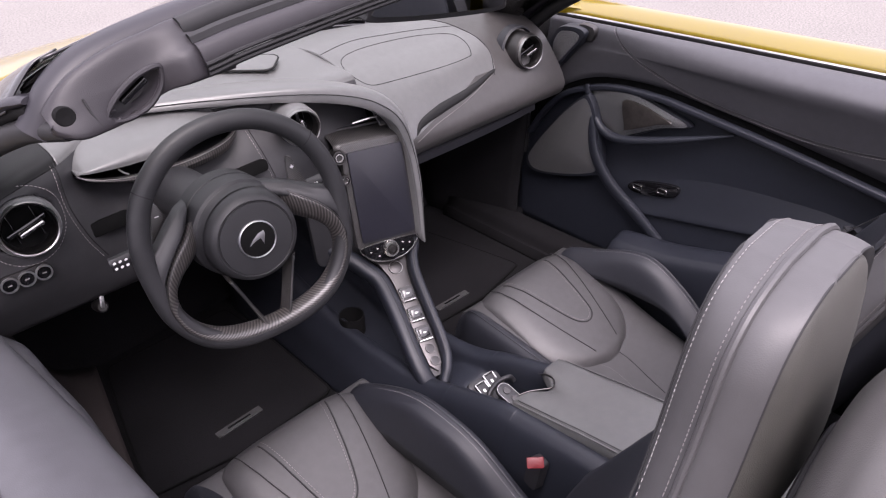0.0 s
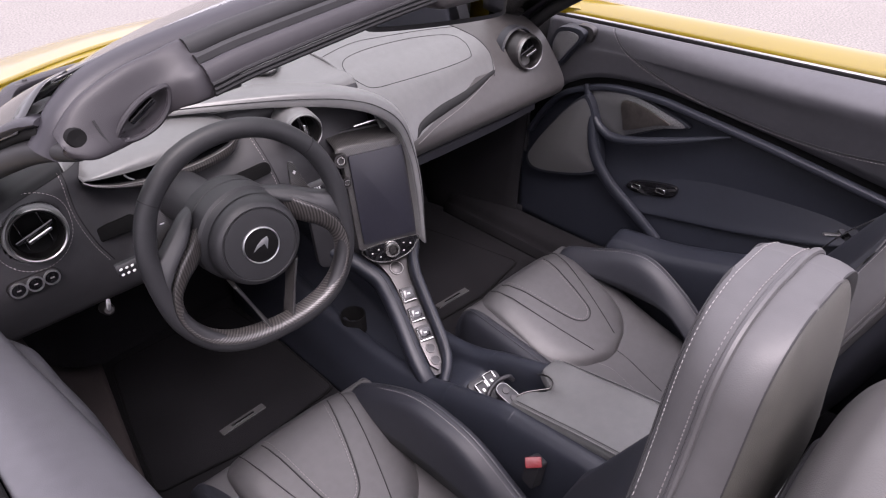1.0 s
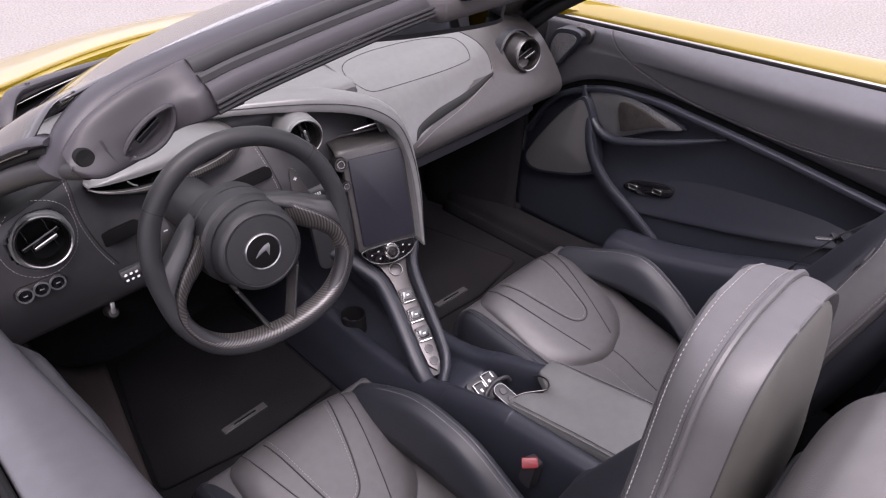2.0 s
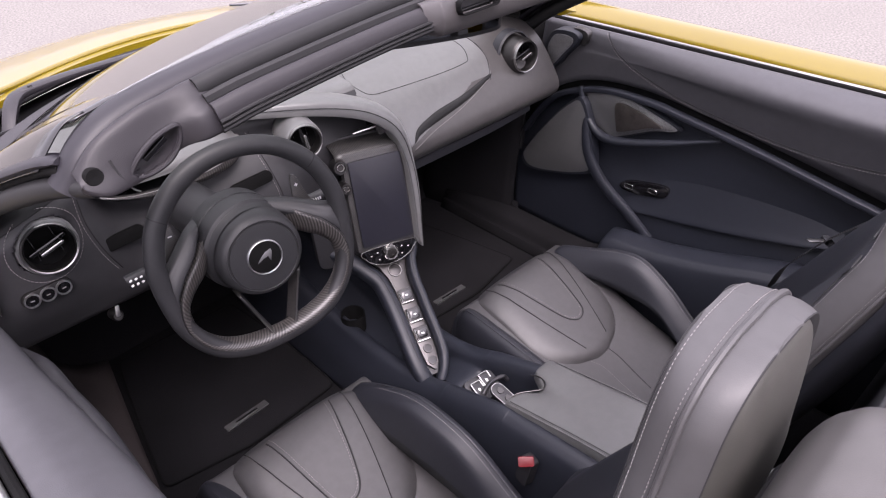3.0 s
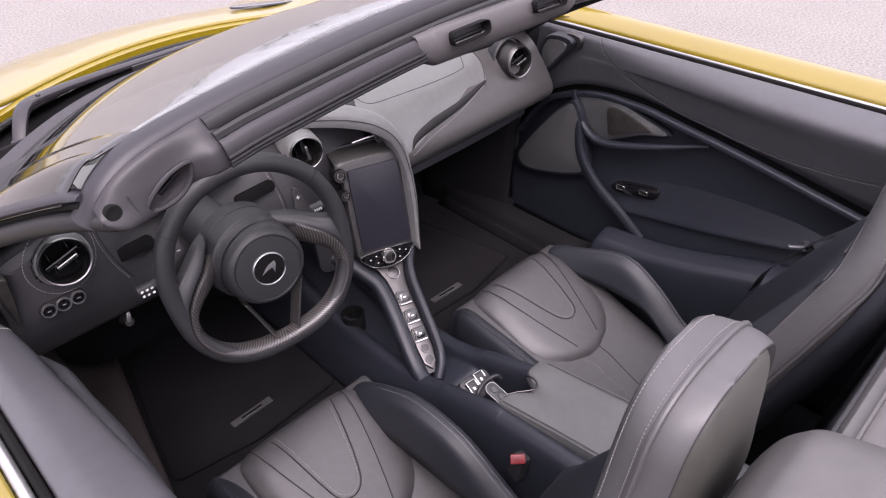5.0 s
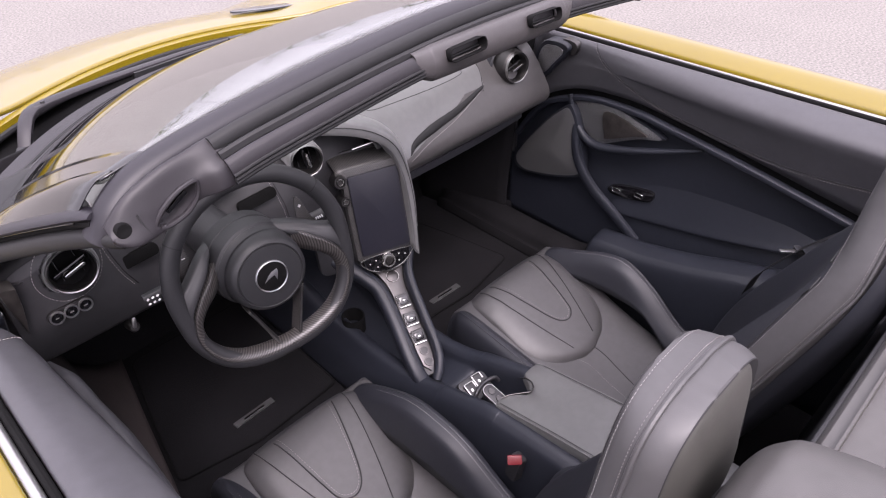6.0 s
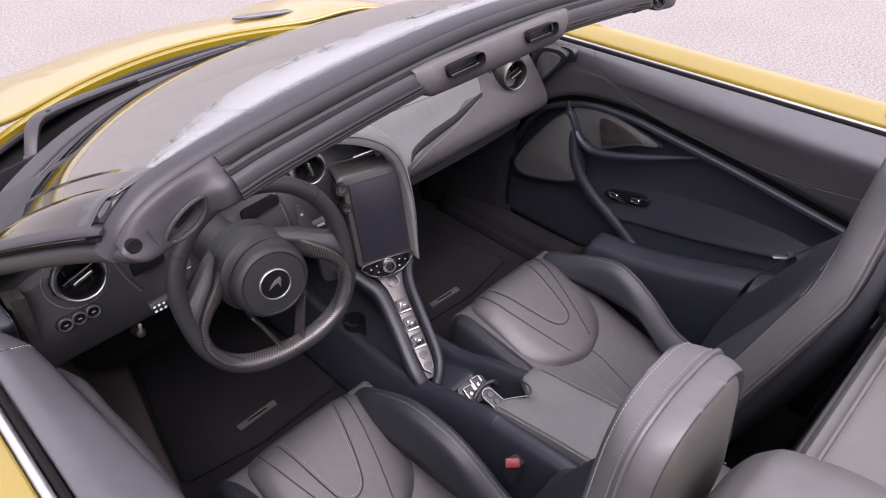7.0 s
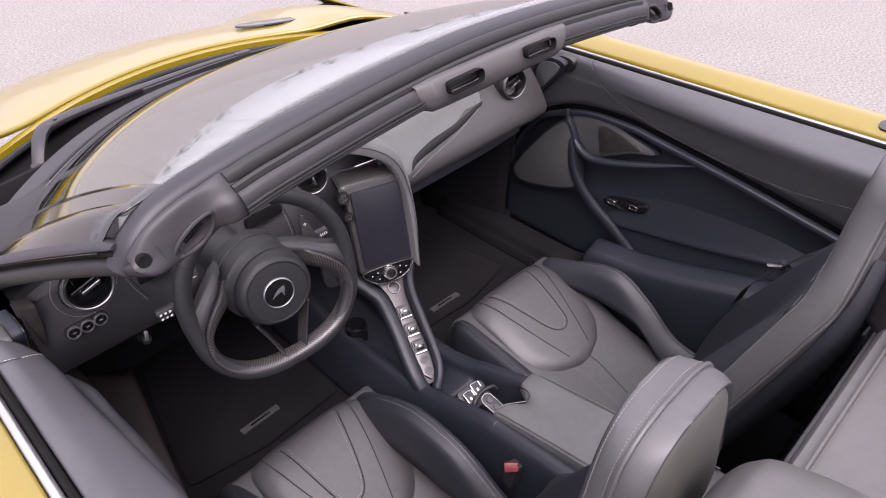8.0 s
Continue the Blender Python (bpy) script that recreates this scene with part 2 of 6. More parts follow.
def surface(rows, nu, nv, closed=False):
    """A smooth surface through rows of control points: nu rows of nv points."""
    fine = [curve(row, nv, closed) for row in rows]
    cols = [curve([row[j] for row in fine], nu) for j in range(nv)]
    return grid([[cols[j][i] for j in range(nv)] for i in range(nu)], closed)


def sweep(points, profile, n=40, closed=False, up=(0, 0, 1), caps=True, scales=None, smooth=True):
    """A profile of (side, up) offsets carried along a smooth line; side is to the right of the way that it goes."""
    line = curve(points, n, closed) if smooth else [Vector(q) for q in points]
    count = len(line)
    rows = []
    for i, q in enumerate(line):
        a = line[(i - 1) % count] if closed or i else q
        b = line[(i + 1) % count] if closed or i < count - 1 else q
        way = (b - a).normalized()
        side = way.cross(Vector(up)).normalized()
        top = side.cross(way).normalized()
        k = 1.0
        if scales:
            s = i / max(count - 1, 1) * (len(scales) - 1)
            j = min(int(s), len(scales) - 2)
            k = scales[j] + (scales[j + 1] - scales[j]) * (s - j)
        rows.append([q + side * (x * k) + top * (y * k) for x, y in profile])
    if closed:
        rows.append(rows[0])
    bm = grid(rows, True)
    if closed:
        bmesh.ops.remove_doubles(bm, verts=bm.verts, dist=1e-6)
    elif caps:
        m = len(profile)
        vs = list(bm.verts)
        bm.faces.new(vs[:m])
        bm.faces.new(list(reversed(vs[-m:])))
    bmesh.ops.recalc_face_normals(bm, faces=bm.faces)
    return bm


def ring_profile(rx, ry=None, n=12, power=2.0):
    ry = rx if ry is None else ry
    out = []
    for i in range(n):
        a = 2 * math.pi * i / n
        c, s = math.cos(a), math.sin(a)
        out.append((rx * math.copysign(abs(c) ** (2 / power), c), ry * math.copysign(abs(s) ** (2 / power), s)))
    return out


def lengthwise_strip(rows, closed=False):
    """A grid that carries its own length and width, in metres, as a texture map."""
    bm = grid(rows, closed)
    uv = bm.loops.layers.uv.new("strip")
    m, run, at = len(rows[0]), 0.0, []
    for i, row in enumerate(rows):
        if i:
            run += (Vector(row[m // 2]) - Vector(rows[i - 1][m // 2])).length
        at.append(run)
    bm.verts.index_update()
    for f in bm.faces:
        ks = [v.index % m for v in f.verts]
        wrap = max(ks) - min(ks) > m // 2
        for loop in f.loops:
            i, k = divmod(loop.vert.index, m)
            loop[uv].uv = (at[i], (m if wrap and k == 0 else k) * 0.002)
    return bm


def tube(points, r, n=40, sides=10, closed=False, up=(0, 0, 1), scales=None):
    return sweep(points, ring_profile(r, n=sides), n, closed, up, True, scales)


def frame_at(origin, right, up):
    """A matrix whose x is right, y is up (made square to it) and z points out."""
    x = Vector(right).normalized()
    z = x.cross(Vector(up)).normalized()
    y = z.cross(x)
    m = Matrix((x, y, z)).transposed().to_4x4()
    m.translation = Vector(origin)
    return m


def slab(outline, depth, m=None, bevel=0.0, segments=2):
    """A flat plate of the outline (x, y), from z = 0 to depth, with rounded edges."""
    bm = bmesh.new()
    low = [bm.verts.new((x, y, 0)) for x, y in outline]
    high = [bm.verts.new((x, y, depth)) for x, y in outline]
    bm.faces.new(list(reversed(low)))
    top = bm.faces.new(high)
    k = len(outline)
    for i in range(k):
        j = (i + 1) % k
        bm.faces.new((low[i], low[j], high[j], high[i]))
    bmesh.ops.recalc_face_normals(bm, faces=bm.faces)
    if bevel:
        bmesh.ops.bevel(bm, geom=list(top.edges), offset=bevel, segments=segments, profile=0.6, affect="EDGES", clamp_overlap=True)
    if m is not None:
        bmesh.ops.transform(bm, matrix=m, verts=bm.verts)
    return bm


def lathe(profile, m=None, sides=32):
    """A turned shape about z from (radius, height) pairs."""
    rows = []
    for i in range(sides):
        a = 2 * math.pi * i / sides
        rows.append([(r * math.cos(a), r * math.sin(a), h) for r, h in profile])
    rows.append(rows[0])
    bm = grid(rows)
    bmesh.ops.remove_doubles(bm, verts=bm.verts, dist=1e-6)
    bmesh.ops.recalc_face_normals(bm, faces=bm.faces)
    if m is not None:
        bmesh.ops.transform(bm, matrix=m, verts=bm.verts)
    return bm


def rounded(w, h, r, n=5):
    """The outline of a rectangle with round corners."""
    out = []
    for cx, cy, a0 in ((w / 2 - r, h / 2 - r, 0), (-w / 2 + r, h / 2 - r, 90), (-w / 2 + r, -h / 2 + r, 180), (w / 2 - r, -h / 2 + r, 270)):
        for i in range(n):
            a = radians(a0 + 90 * i / (n - 1))
            out.append((cx + r * math.cos(a), cy + r * math.sin(a)))
    return out


def part(name, bm, mat, parent=None, label="", thick=0.0, away=(0, 0.5, -1), flat=False, angle=40):
    """Links a bmesh as one mesh object under a thing or a part; a sheet gets its thickness on the side named by away."""
    side = sum((f.normal * f.calc_area() for f in bm.faces), Vector()) if thick and not bm.normal_update() else Vector()
    me = bpy.data.meshes.new(name)
    bm.to_mesh(me)
    bm.free()
    me.materials.append(mat)
    if not flat:
        me.shade_smooth()
        me.set_sharp_from_angle(angle=radians(angle))
    ob = new(name, me)
    if parent is not None:
        ob.parent = parent
    if label:
        ob["label"] = label
    if thick:
        mod = ob.modifiers.new("thickness", "SOLIDIFY")
        mod.thickness, mod.offset = thick, 1.0 if side.dot(Vector(away)) > 0 else -1.0
    return ob


def thing(name, label, category, group="", kind=""):
    return tagged(new(name), label, category, group, kind)


def dashes(points, length=0.005, gap=0.0035, r=0.0009, up=(0, 0, 1)):
    """A row of short raised threads along a smooth line."""
    rough = curve(points, 60)
    line = curve(points, int(sum((b - a).length for a, b in zip(rough, rough[1:])) / 0.0011) + 20)
    out = bmesh.new()
    run, on, start = 0.0, True, line[0]
    for a, b in zip(line, line[1:]):
        run += (b - a).length
        if on and run >= length:
            way = b - start
            if way.length > 1e-5:
                way.normalize()
                s = way.cross(Vector(up))
                s = s.normalized() if s.length > 1e-4 else Vector((1, 0, 0))
                t = s.cross(way)
                v = [[out.verts.new(q + s * (x * r) + t * (y * r)) for x, y in ((1, 0), (0, 1), (-1, 0), (0, -1))] for q in (start, b)]
                for j in range(4):
                    k = (j + 1) % 4
                    out.faces.new((v[0][j], v[0][k], v[1][k], v[1][j]))
                out.faces.new(list(reversed(v[0])))
                out.faces.new(v[1])
            on, run = False, 0.0
        elif not on and run >= gap:
            on, run, start = True, 0.0, b
    bmesh.ops.recalc_face_normals(out, faces=out.faces)
    return out


def draped(tree, points, way, lift=0.0004, n=60):
    """A smooth line laid on to a surface along the given way."""
    w = Vector(way).normalized()
    out = []
    for q in curve(points, n):
        hit = tree.ray_cast(q - w * 0.15, w, 0.4)[0]
        if hit is not None:
            out.append(tuple(hit - w * lift))
    return out if len(out) > 3 else [tuple(q) for q in curve(points, n)]


def mirrored(points, s):
    return [(s * p[0], p[1], p[2]) for p in points]


# ---- the ground ----
ground = part("ground", grid([[(-3000 + 750 * i, -3000 + 750 * j, 0) for i in range(9)] for j in range(9)]), M_ASPHALT)
tagged(ground, "pale worn grey asphalt of an open car park", "ground", kind="structure")


def tree_line():
    """A distant belt of trees beyond the car park: trunks and clumps of small leaves."""
    rng = random.Random(5)
    leaves, trunks = bmesh.new(), bmesh.new()
    for k in range(70):
        a = radians(-60 + 150 * k / 43 + rng.uniform(-2, 2))
        d = rng.uniform(210, 260)
        x, y, h = d * math.sin(a), d * math.cos(a), rng.uniform(7, 15)
        b = tube([(x, y, 0), (x + 0.1, y, h * 0.4), (x, y + 0.2, h * 0.8)], 0.22, 6, 6, scales=[1, 0.7, 0.3])
        me = bpy.data.meshes.new("t")
        b.to_mesh(me)
        b.free()
        trunks.from_mesh(me)
        bpy.data.meshes.remove(me)
        for c in range(16):
            cx, cy, cz = x + rng.gauss(0, 2.6), y + rng.gauss(0, 2.2), h * rng.uniform(0.25, 1.0)
            size = rng.uniform(0.7, 1.5)
            for _ in range(26):
                q = Vector((cx + rng.gauss(0, size * 0.6), cy + rng.gauss(0, size * 0.6), cz + rng.gauss(0, size * 0.5)))
                u = Vector((rng.uniform(-1, 1), rng.uniform(-1, 1), rng.uniform(-1, 1))).normalized() * 0.32
                w = u.cross(Vector((rng.uniform(-1, 1), rng.uniform(-1, 1), rng.uniform(-1, 1)))).normalized() * 0.22
                leaves.faces.new([leaves.verts.new(q + e) for e in (u, w, -u, -w)])
    belt = thing("tree_belt", "distant green trees along the edge of the car park", "trees", kind="stuff")
    part("trunks", trunks, M_BARK, belt)
    part("foliage", leaves, M_LEAF, belt, flat=True)


tree_line()


# ---- car body ----
car = thing("sports_car", "yellow open-top sports car body with black windscreen surround", "car")


def belt_z(y):
    return 0.838 - 0.026 * y


def bonnet():
    rows = []
    for f in (0.0, 0.12, 0.3, 0.55, 0.9):
        row = []
        for i in range(13):
            x = -0.93 + 1.86 * i / 12
            rear = 0.86 - 0.55 * x * x
            y = rear + (1.95 - rear) * f
            crest = 0.044 * math.exp(-((abs(x) - 0.66) / 0.14) ** 2)
            z = 0.801 - 0.05 * x * x + crest - 0.02 * f - 0.42 * f ** 1.7 - 0.25 * max(0, abs(x) - 0.8)
            row.append((x, y, z))
        rows.append(row)
    return surface(rows, 28, 49)


part("bonnet", bonnet(), M_YELLOW, car, "glossy yellow painted bonnet", thick=0.012)
edge = [(-0.93 + 1.86 * i / 12, 0.855 - 0.55 * (-0.93 + 1.86 * i / 12) ** 2, 0.789 - 0.05 * (-0.93 + 1.86 * i / 12) ** 2) for i in range(13)]
part("bonnet_flange", sweep(edge, [(-0.004, 0.004), (0.012, 0.0), (0.016, -0.03), (-0.004, -0.03)], 60), M_YELLOW, car)
part("bonnet_seal", tube([(x, y - 0.02, z - 0.022) for x, y, z in edge], 0.009, 60, 8), M_RUBBER, car)
# bonnet duct, a long dark leaf
duct = [(0.0, -0.035), (0.10, -0.045), (0.22, -0.02), (0.27, 0.0), (0.2, 0.022), (0.08, 0.03), (0.0, 0.02), (-0.03, -0.01)]
part("bonnet_duct", slab([tuple(q)[:2] for q in curve([(x, y, 0) for x, y in duct], 40, True)], 0.006, frame_at((0.33, 0.95, 0.786), (0.95, -0.3, -0.05), (0.2, 0.9, -0.15)), 0.002), M_GLOSS, car, "dark leaf-shaped bonnet duct")


def cowl():
    rows = []
    for f, dz in ((0.0, 0.0), (0.3, -0.03), (0.6, -0.05), (1.0, -0.035)):
        row = []
        for i in range(9):
            x = -0.8 + 1.6 * i / 8
            a, b = 0.6 - 0.75 * x * x, 0.87 - 0.55 * x * x
            row.append((x, a + (b - a) * f, 0.775 - 0.04 * x * x + dz))
        rows.append(row)
    return surface(rows, 16, 33)


part("cowl", cowl(), M_COWL, car, "black plastic cowl under the wipers", thick=0.004)


strip_line = [(-0.70 + 0.1 * i, 0.645 - 0.44 * abs((-0.70 + 0.1 * i) / 0.735) ** 2.2, 0.802) for i in range(15)]
part("cowl_panel", sweep(strip_line, [(-0.028, -0.004), (-0.026, 0.003), (0.026, 0.001), (0.028, -0.006)], 60), M_TRIM, car, "grey cowl panel below the glass")


# windscreen: from the cowl up to the header
def screen_point(x, f, lift=0.0):
    """x across (-1 to 1), f from the base (0) to the header (1)."""
    bx, tx = 0.735 * x, 0.615 * x
    by, ty = 0.60 - 0.44 * abs(x) ** 2.2, -0.372 - 0.012 * x * x
    bz, tz = 0.805 + 0.012 * (1 - x * x), 1.205 - 0.055 * abs(x) ** 2.2
    y, z = by + (ty - by) * f, bz + (tz - bz) * f
    swell = 0.16 * f * (1 - f) * (1 + 0.5 * f ** 6) * (1 - 0.55 * abs(x) ** 3)
    return (bx + (tx - bx) * f, y + 0.4 * swell, z + swell + lift)


part("windscreen_glass", grid([[screen_point(1 - 2 * i / 40, j / 24) for i in range(41)] for j in range(25)]), M_GLASS, car, "raked windscreen glass reflecting the sky", thick=0.005).visible_shadow = False
for s in (-1, 1):
    # black printed border and outer pillar skin
    part("screen_border", grid([[screen_point(s * (0.90 + 0.10 * i / 6), j / 24, 0.002) for i in range(7)] for j in range(25)]), M_GLOSS, car, thick=0.003)
    path = mirrored([(0.765, 0.14, 0.80), (0.735, 0.02, 0.895), (0.70, -0.18, 1.01), (0.655, -0.36, 1.10), (0.640, -0.405, 1.116)], s)
    part("pillar_skin", sweep([(x, y + 0.006, z + 0.004) for x, y, z in path], ring_profile(0.020, 0.008, 14), 40, scales=[1, 1, 1, 0.9, 0.5]), M_PILLAR, car, "satin black windscreen pillar")
    line = curve(path, 60)
    rows = []
    for j in range(25):
        g = Vector(screen_point(s * 0.975, 1.0 * j / 24, 0.0045))
        q = min(line, key=lambda p: abs(p.y - g.y)) + Vector((s * 0.004, 0.006, 0.008))
        rows.append([tuple(g), tuple(g * 0.6 + q * 0.4 + Vector((s * 0.003, 0.003, 0.005))), tuple(q), tuple(q + Vector((s * 0.010, 0, -0.012)))])
    part("pillar_edge", surface(rows, 40, 14), M_GLOSS, car, "gloss black curved edge of the windscreen", thick=0.002)
    strip = [(x + s * 0.004, y + 0.004, z - 0.006) for x, y, z in path]
    part("pillar_seal", tube(strip, 0.0065, 40, 10), M_COWL, car, "black seal running into the latch hole")
    roll = mirrored([(0.768, 0.13, 0.778), (0.738, 0.01, 0.874), (0.702, -0.19, 0.990), (0.657, -0.37, 1.080), (0.625, -0.438, 1.096)], s)
    part("pillar_trim", sweep(roll, ring_profile(0.015, 0.013, 16, 2.2), 40, scales=[1.2, 1.2, 1.1, 1.0, 0.8]), M_RUBBER, car, "soft grey rubber roll along the pillar")
part("screen_base_border", grid([[screen_point(-1 + 2 * i / 40, 0.06 * j / 4, 0.002) for i in range(41)] for j in range(5)]), M_GLOSS, car, thick=0.003)
part("screen_base_strip", tube([screen_point(-1 + i / 10, 0.0, 0.004) for i in range(21)], 0.006, 60, 8), M_RUBBER, car)
HEADER = [(-0.655, -0.412, 1.094), (-0.622, -0.414, 1.130), (-0.56, -0.408, 1.158), (-0.42, -0.404, 1.179), (-0.2, -0.40, 1.198), (0, -0.398, 1.205), (0.2, -0.40, 1.198), (0.42, -0.404, 1.179), (0.56, -0.408, 1.158), (0.622, -0.414, 1.130), (0.655, -0.412, 1.094)]
part("header_cover", sweep(HEADER, [(-0.034, -0.004), (-0.028, 0.004), (-0.018, 0.0075), (-0.006, 0.007), (0.003, 0.004), (0.0085, -0.003), (0.011, -0.014), (-0.02, -0.02)], 90), M_PILLAR, car, "satin black header rail over the windscreen")
part("header_seal", sweep([(-0.494, -0.4059, 1.1690)] + HEADER[3:-3] + [(0.494, -0.4059, 1.1690)], [(0.010, -0.010), (0.0125, 0.0), (0.0175, 0.0045), (0.0235, 0.0045), (0.0285, 0.0005), (0.0310, -0.008), (0.0305, -0.016), (0.02, -0.024)], 90), M_RUBBER, car, "thick grey rubber roof seal")
HEADER_MID = [(-0.494, -0.4059, 1.1690)] + HEADER[3:-3] + [(0.494, -0.4059, 1.1690)]
part("inner_seal", sweep(HEADER_MID, [(0.0305, -0.017), (0.0325, -0.0105), (0.0365, -0.0090), (0.0405, -0.0115), (0.0425, -0.018), (0.036, -0.026)], 90), M_RUBBER, car, "slim second roof seal")
HEADER_TRIM = [(-0.494, -0.4059, 1.1690)] + HEADER[3:-3] + [(0.494, -0.4059, 1.1690)]
part("header_trim", sweep(HEADER_TRIM, [(0.041, -0.021), (0.0445, -0.0175), (0.049, -0.0180), (0.0535, -0.0225), (0.057, -0.031), (0.0575, -0.036), (0.05, -0.043), (0.0, -0.04), (0.0, -0.022)], 80), M_TRIM, car, "grey header trim")
for a, b, r in ((0.0575, -0.0375, 0.0026), (0.0580, -0.0430, 0.0026), (0.0560, -0.0485, 0.0034)):
    part("header_lip", sweep(HEADER_TRIM, [(a + r * math.cos(2 * math.pi * i / 8), b + r * math.sin(2 * math.pi * i / 8)) for i in range(8)], 80), M_RUBBER, car)
# floor, firewall, sills, bulkhead
part("floor_pan", slab([(-0.72, -1.16), (0.72, -1.16), (0.72, 0.5), (-0.72, 0.5)], 0.05, Matrix.Translation((0, 0, 0.08))), M_CARPET, car, "black carpeted floor")
part("firewall", surface([[(-0.78, 0.42, 0.12), (0, 0.46, 0.12), (0.78, 0.42, 0.12)], [(-0.78, 0.50, 0.3), (0, 0.53, 0.3), (0.78, 0.50, 0.3)], [(-0.78, 0.45, 0.79), (0, 0.58, 0.79), (0.78, 0.45, 0.79)]], 10, 10), M_CARPET, car, thick=0.01)
for s in (-1, 1):
    # unseen side walls added to keep daylight out of the footwells
    part("side_closure", surface([[(s * 0.79, y, 0.1), (s * 0.79, y, 0.45), (s * 0.785, y, 0.80)] for y in (0.10, 0.35, 0.62)], 8, 8), M_PLASTIC, car, thick=0.01)
    sill = [[(s * 0.655, y, 0.13), (s * 0.665, y, 0.5 * h + 0.06), (s * 0.675, y, h - 0.035), (s * 0.687, y, h - 0.010), (s * 0.705, y, h), (s * 0.75, y, h + 0.006), (s * 0.78, y, h - 0.04), (s * 0.80, y, 0.16)] for y, h in ((0.35, 0.20), (-0.1, 0.20), (-0.25, 0.215), (-0.285, 0.285), (-0.31, 0.305), (-0.45, 0.325), (-0.6, 0.365), (-0.8, 0.43), (-1.14, 0.50))]
    part("sill", surface(sill[3:], 36, 30), M_DOOR, car, "dark leather sill cover", thick=0.006)
    # sill front: the passenger footwell's shade is put into a darker carpet colour
    part("sill_front", surface(sill[:4], 20, 30), M_KICK if s < 0 else M_CARPET, car, "sill front in carpet colour, darker on the passenger's side for shade", thick=0.006)
    kick = ((0.45, 0.62, 0.72), (0.2, 0.62, 0.72), (0.02, 0.62, 0.72)) if s < 0 else ((0.45, 0.66, 0.74), (0.25, 0.70, 0.765), (0.10, 0.735, 0.785))
    # black copy on the passenger's side carries that footwell's shade in its colour
    part("kick_panel", surface([[(s * a, y, 0.13), (s * (0.6 * a + 0.4 * b), y, 0.35), (s * b, y, 0.62)] for y, a, b in kick], 8, 8), M_KICK if s < 0 else M_CARPET, car, "carpet kick panel, darker on the passenger's side for shade", thick=0.006)
    # side skin under the doors and wheel arch side
    skirt = [[(s * 0.80, y, 0.22), (s * 0.9, y, 0.24), (s * 0.95, y, 0.2), (s * 0.95, y, 0.12), (s * 0.80, y, 0.1)] for y in (0.5, -0.3, -1.15)]
    part("side_skirt", surface(skirt, 12, 12), M_GLOSS, car, thick=0.006)
    wing = [[(s * 0.80, y, 0.77 - 0.06 * max(0, y - 0.5)), (s * 0.86, y, 0.775 - 0.1 * max(0, y - 0.3)), (s * 0.93, y, 0.735 - 0.1 * max(0, y - 0.3)), (s * 0.96, y, 0.62), (s * 0.95, y, 0.42)] for y in (0.12, 0.5, 0.9, 1.3)]
    part("front_wing", surface(wing, 20, 16), M_YELLOW, car, thick=0.008)
part("side_carpet", surface([[(-x, y, 0.137), (-0.5 * (x + 0.66), y, 0.170), (-0.66, y, 0.25)] for y, x in ((0.44, 0.515), (0.2, 0.562), (-0.05, 0.608), (-0.2, 0.64))], 16, 10), M_KICK, car, "brown-black carpet beside the driver's footwell", thick=0.003)
bulk = [[(-0.75, -1.04, 0.13), (0, -1.05, 0.13), (0.75, -1.04, 0.13)], [(-0.75, -1.08, 0.5), (0, -1.09, 0.5), (0.75, -1.08, 0.5)], [(-0.75, -1.115, 0.835), (0, -1.12, 0.842), (0.75, -1.115, 0.835)]]
part("rear_bulkhead", surface(bulk, 12, 16), M_PLASTIC, car, "black rear bulkhead", thick=0.01)
deck = [[(x, y, z + 0.012 * (1 - (x / 0.8) ** 2)) for x in (-0.8, -0.4, 0, 0.4, 0.8)] for y, z in ((-1.115, 0.835), (-1.125, 0.85), (-1.16, 0.858), (-1.5, 0.88), (-2.0, 0.86))]
part("rear_deck", surface(deck, 24, 24), M_DECK, car, "pale grey rear deck cover", thick=0.02)


def buttress(cx):
    rows = []
    for y, w, top in ((-1.078, 0.065, 0.965), (-1.084, 0.098, 1.010), (-1.100, 0.124, 1.042), (-1.135, 0.143, 1.062), (-1.25, 0.157, 1.072), (-1.6, 0.155, 1.03), (-1.95, 0.15, 0.93)):
        row = []
        for i in range(9):
            a = math.pi * i / 8
            c, t = math.cos(a), math.sin(a)
            row.append((cx - w * c, y, 0.84 + (top - 0.84) * abs(t) ** 0.85))
        rows.append(row)
    return surface(rows, 50, 61)


for s in (-1, 1):
    dome = buttress(s * 0.36)
    skirt = dome.copy()
    bmesh.ops.delete(dome, geom=[f for f in dome.faces if f.calc_center_median().z < 0.955], context="FACES")
    bmesh.ops.delete(skirt, geom=[f for f in skirt.faces if f.calc_center_median().z >= 0.955], context="FACES")
    part("buttress", dome, M_DECK, car, "pale grey fairing behind the seat", thick=0.01)
    part("buttress_skirt", skirt, M_RUBBER, car, "dark skirt of the fairing", thick=0.008)
    rim = [(s * 0.36 - 0.065 * math.cos(math.pi * i / 12), -1.079, 0.845 + 0.118 * math.sin(math.pi * i / 12) ** 0.85) for i in range(13)]
    cap = [[(s * 0.36 + (x - s * 0.36) * k, -1.077 + 0.006 * (1 - k), 0.84 + (z - 0.84) * k) for x, y, z in rim] for k in (1.0, 0.9, 0.6, 0.2)]
    part("buttress_front", grid(cap), M_COWL, car, "dark rubber front of the fairing", thick=0.004, away=(0, -1, 0))
    part("buttress_seal", tube(rim, 0.005, 40, 8, up=(0, 1, 0)), M_RUBBER, car)


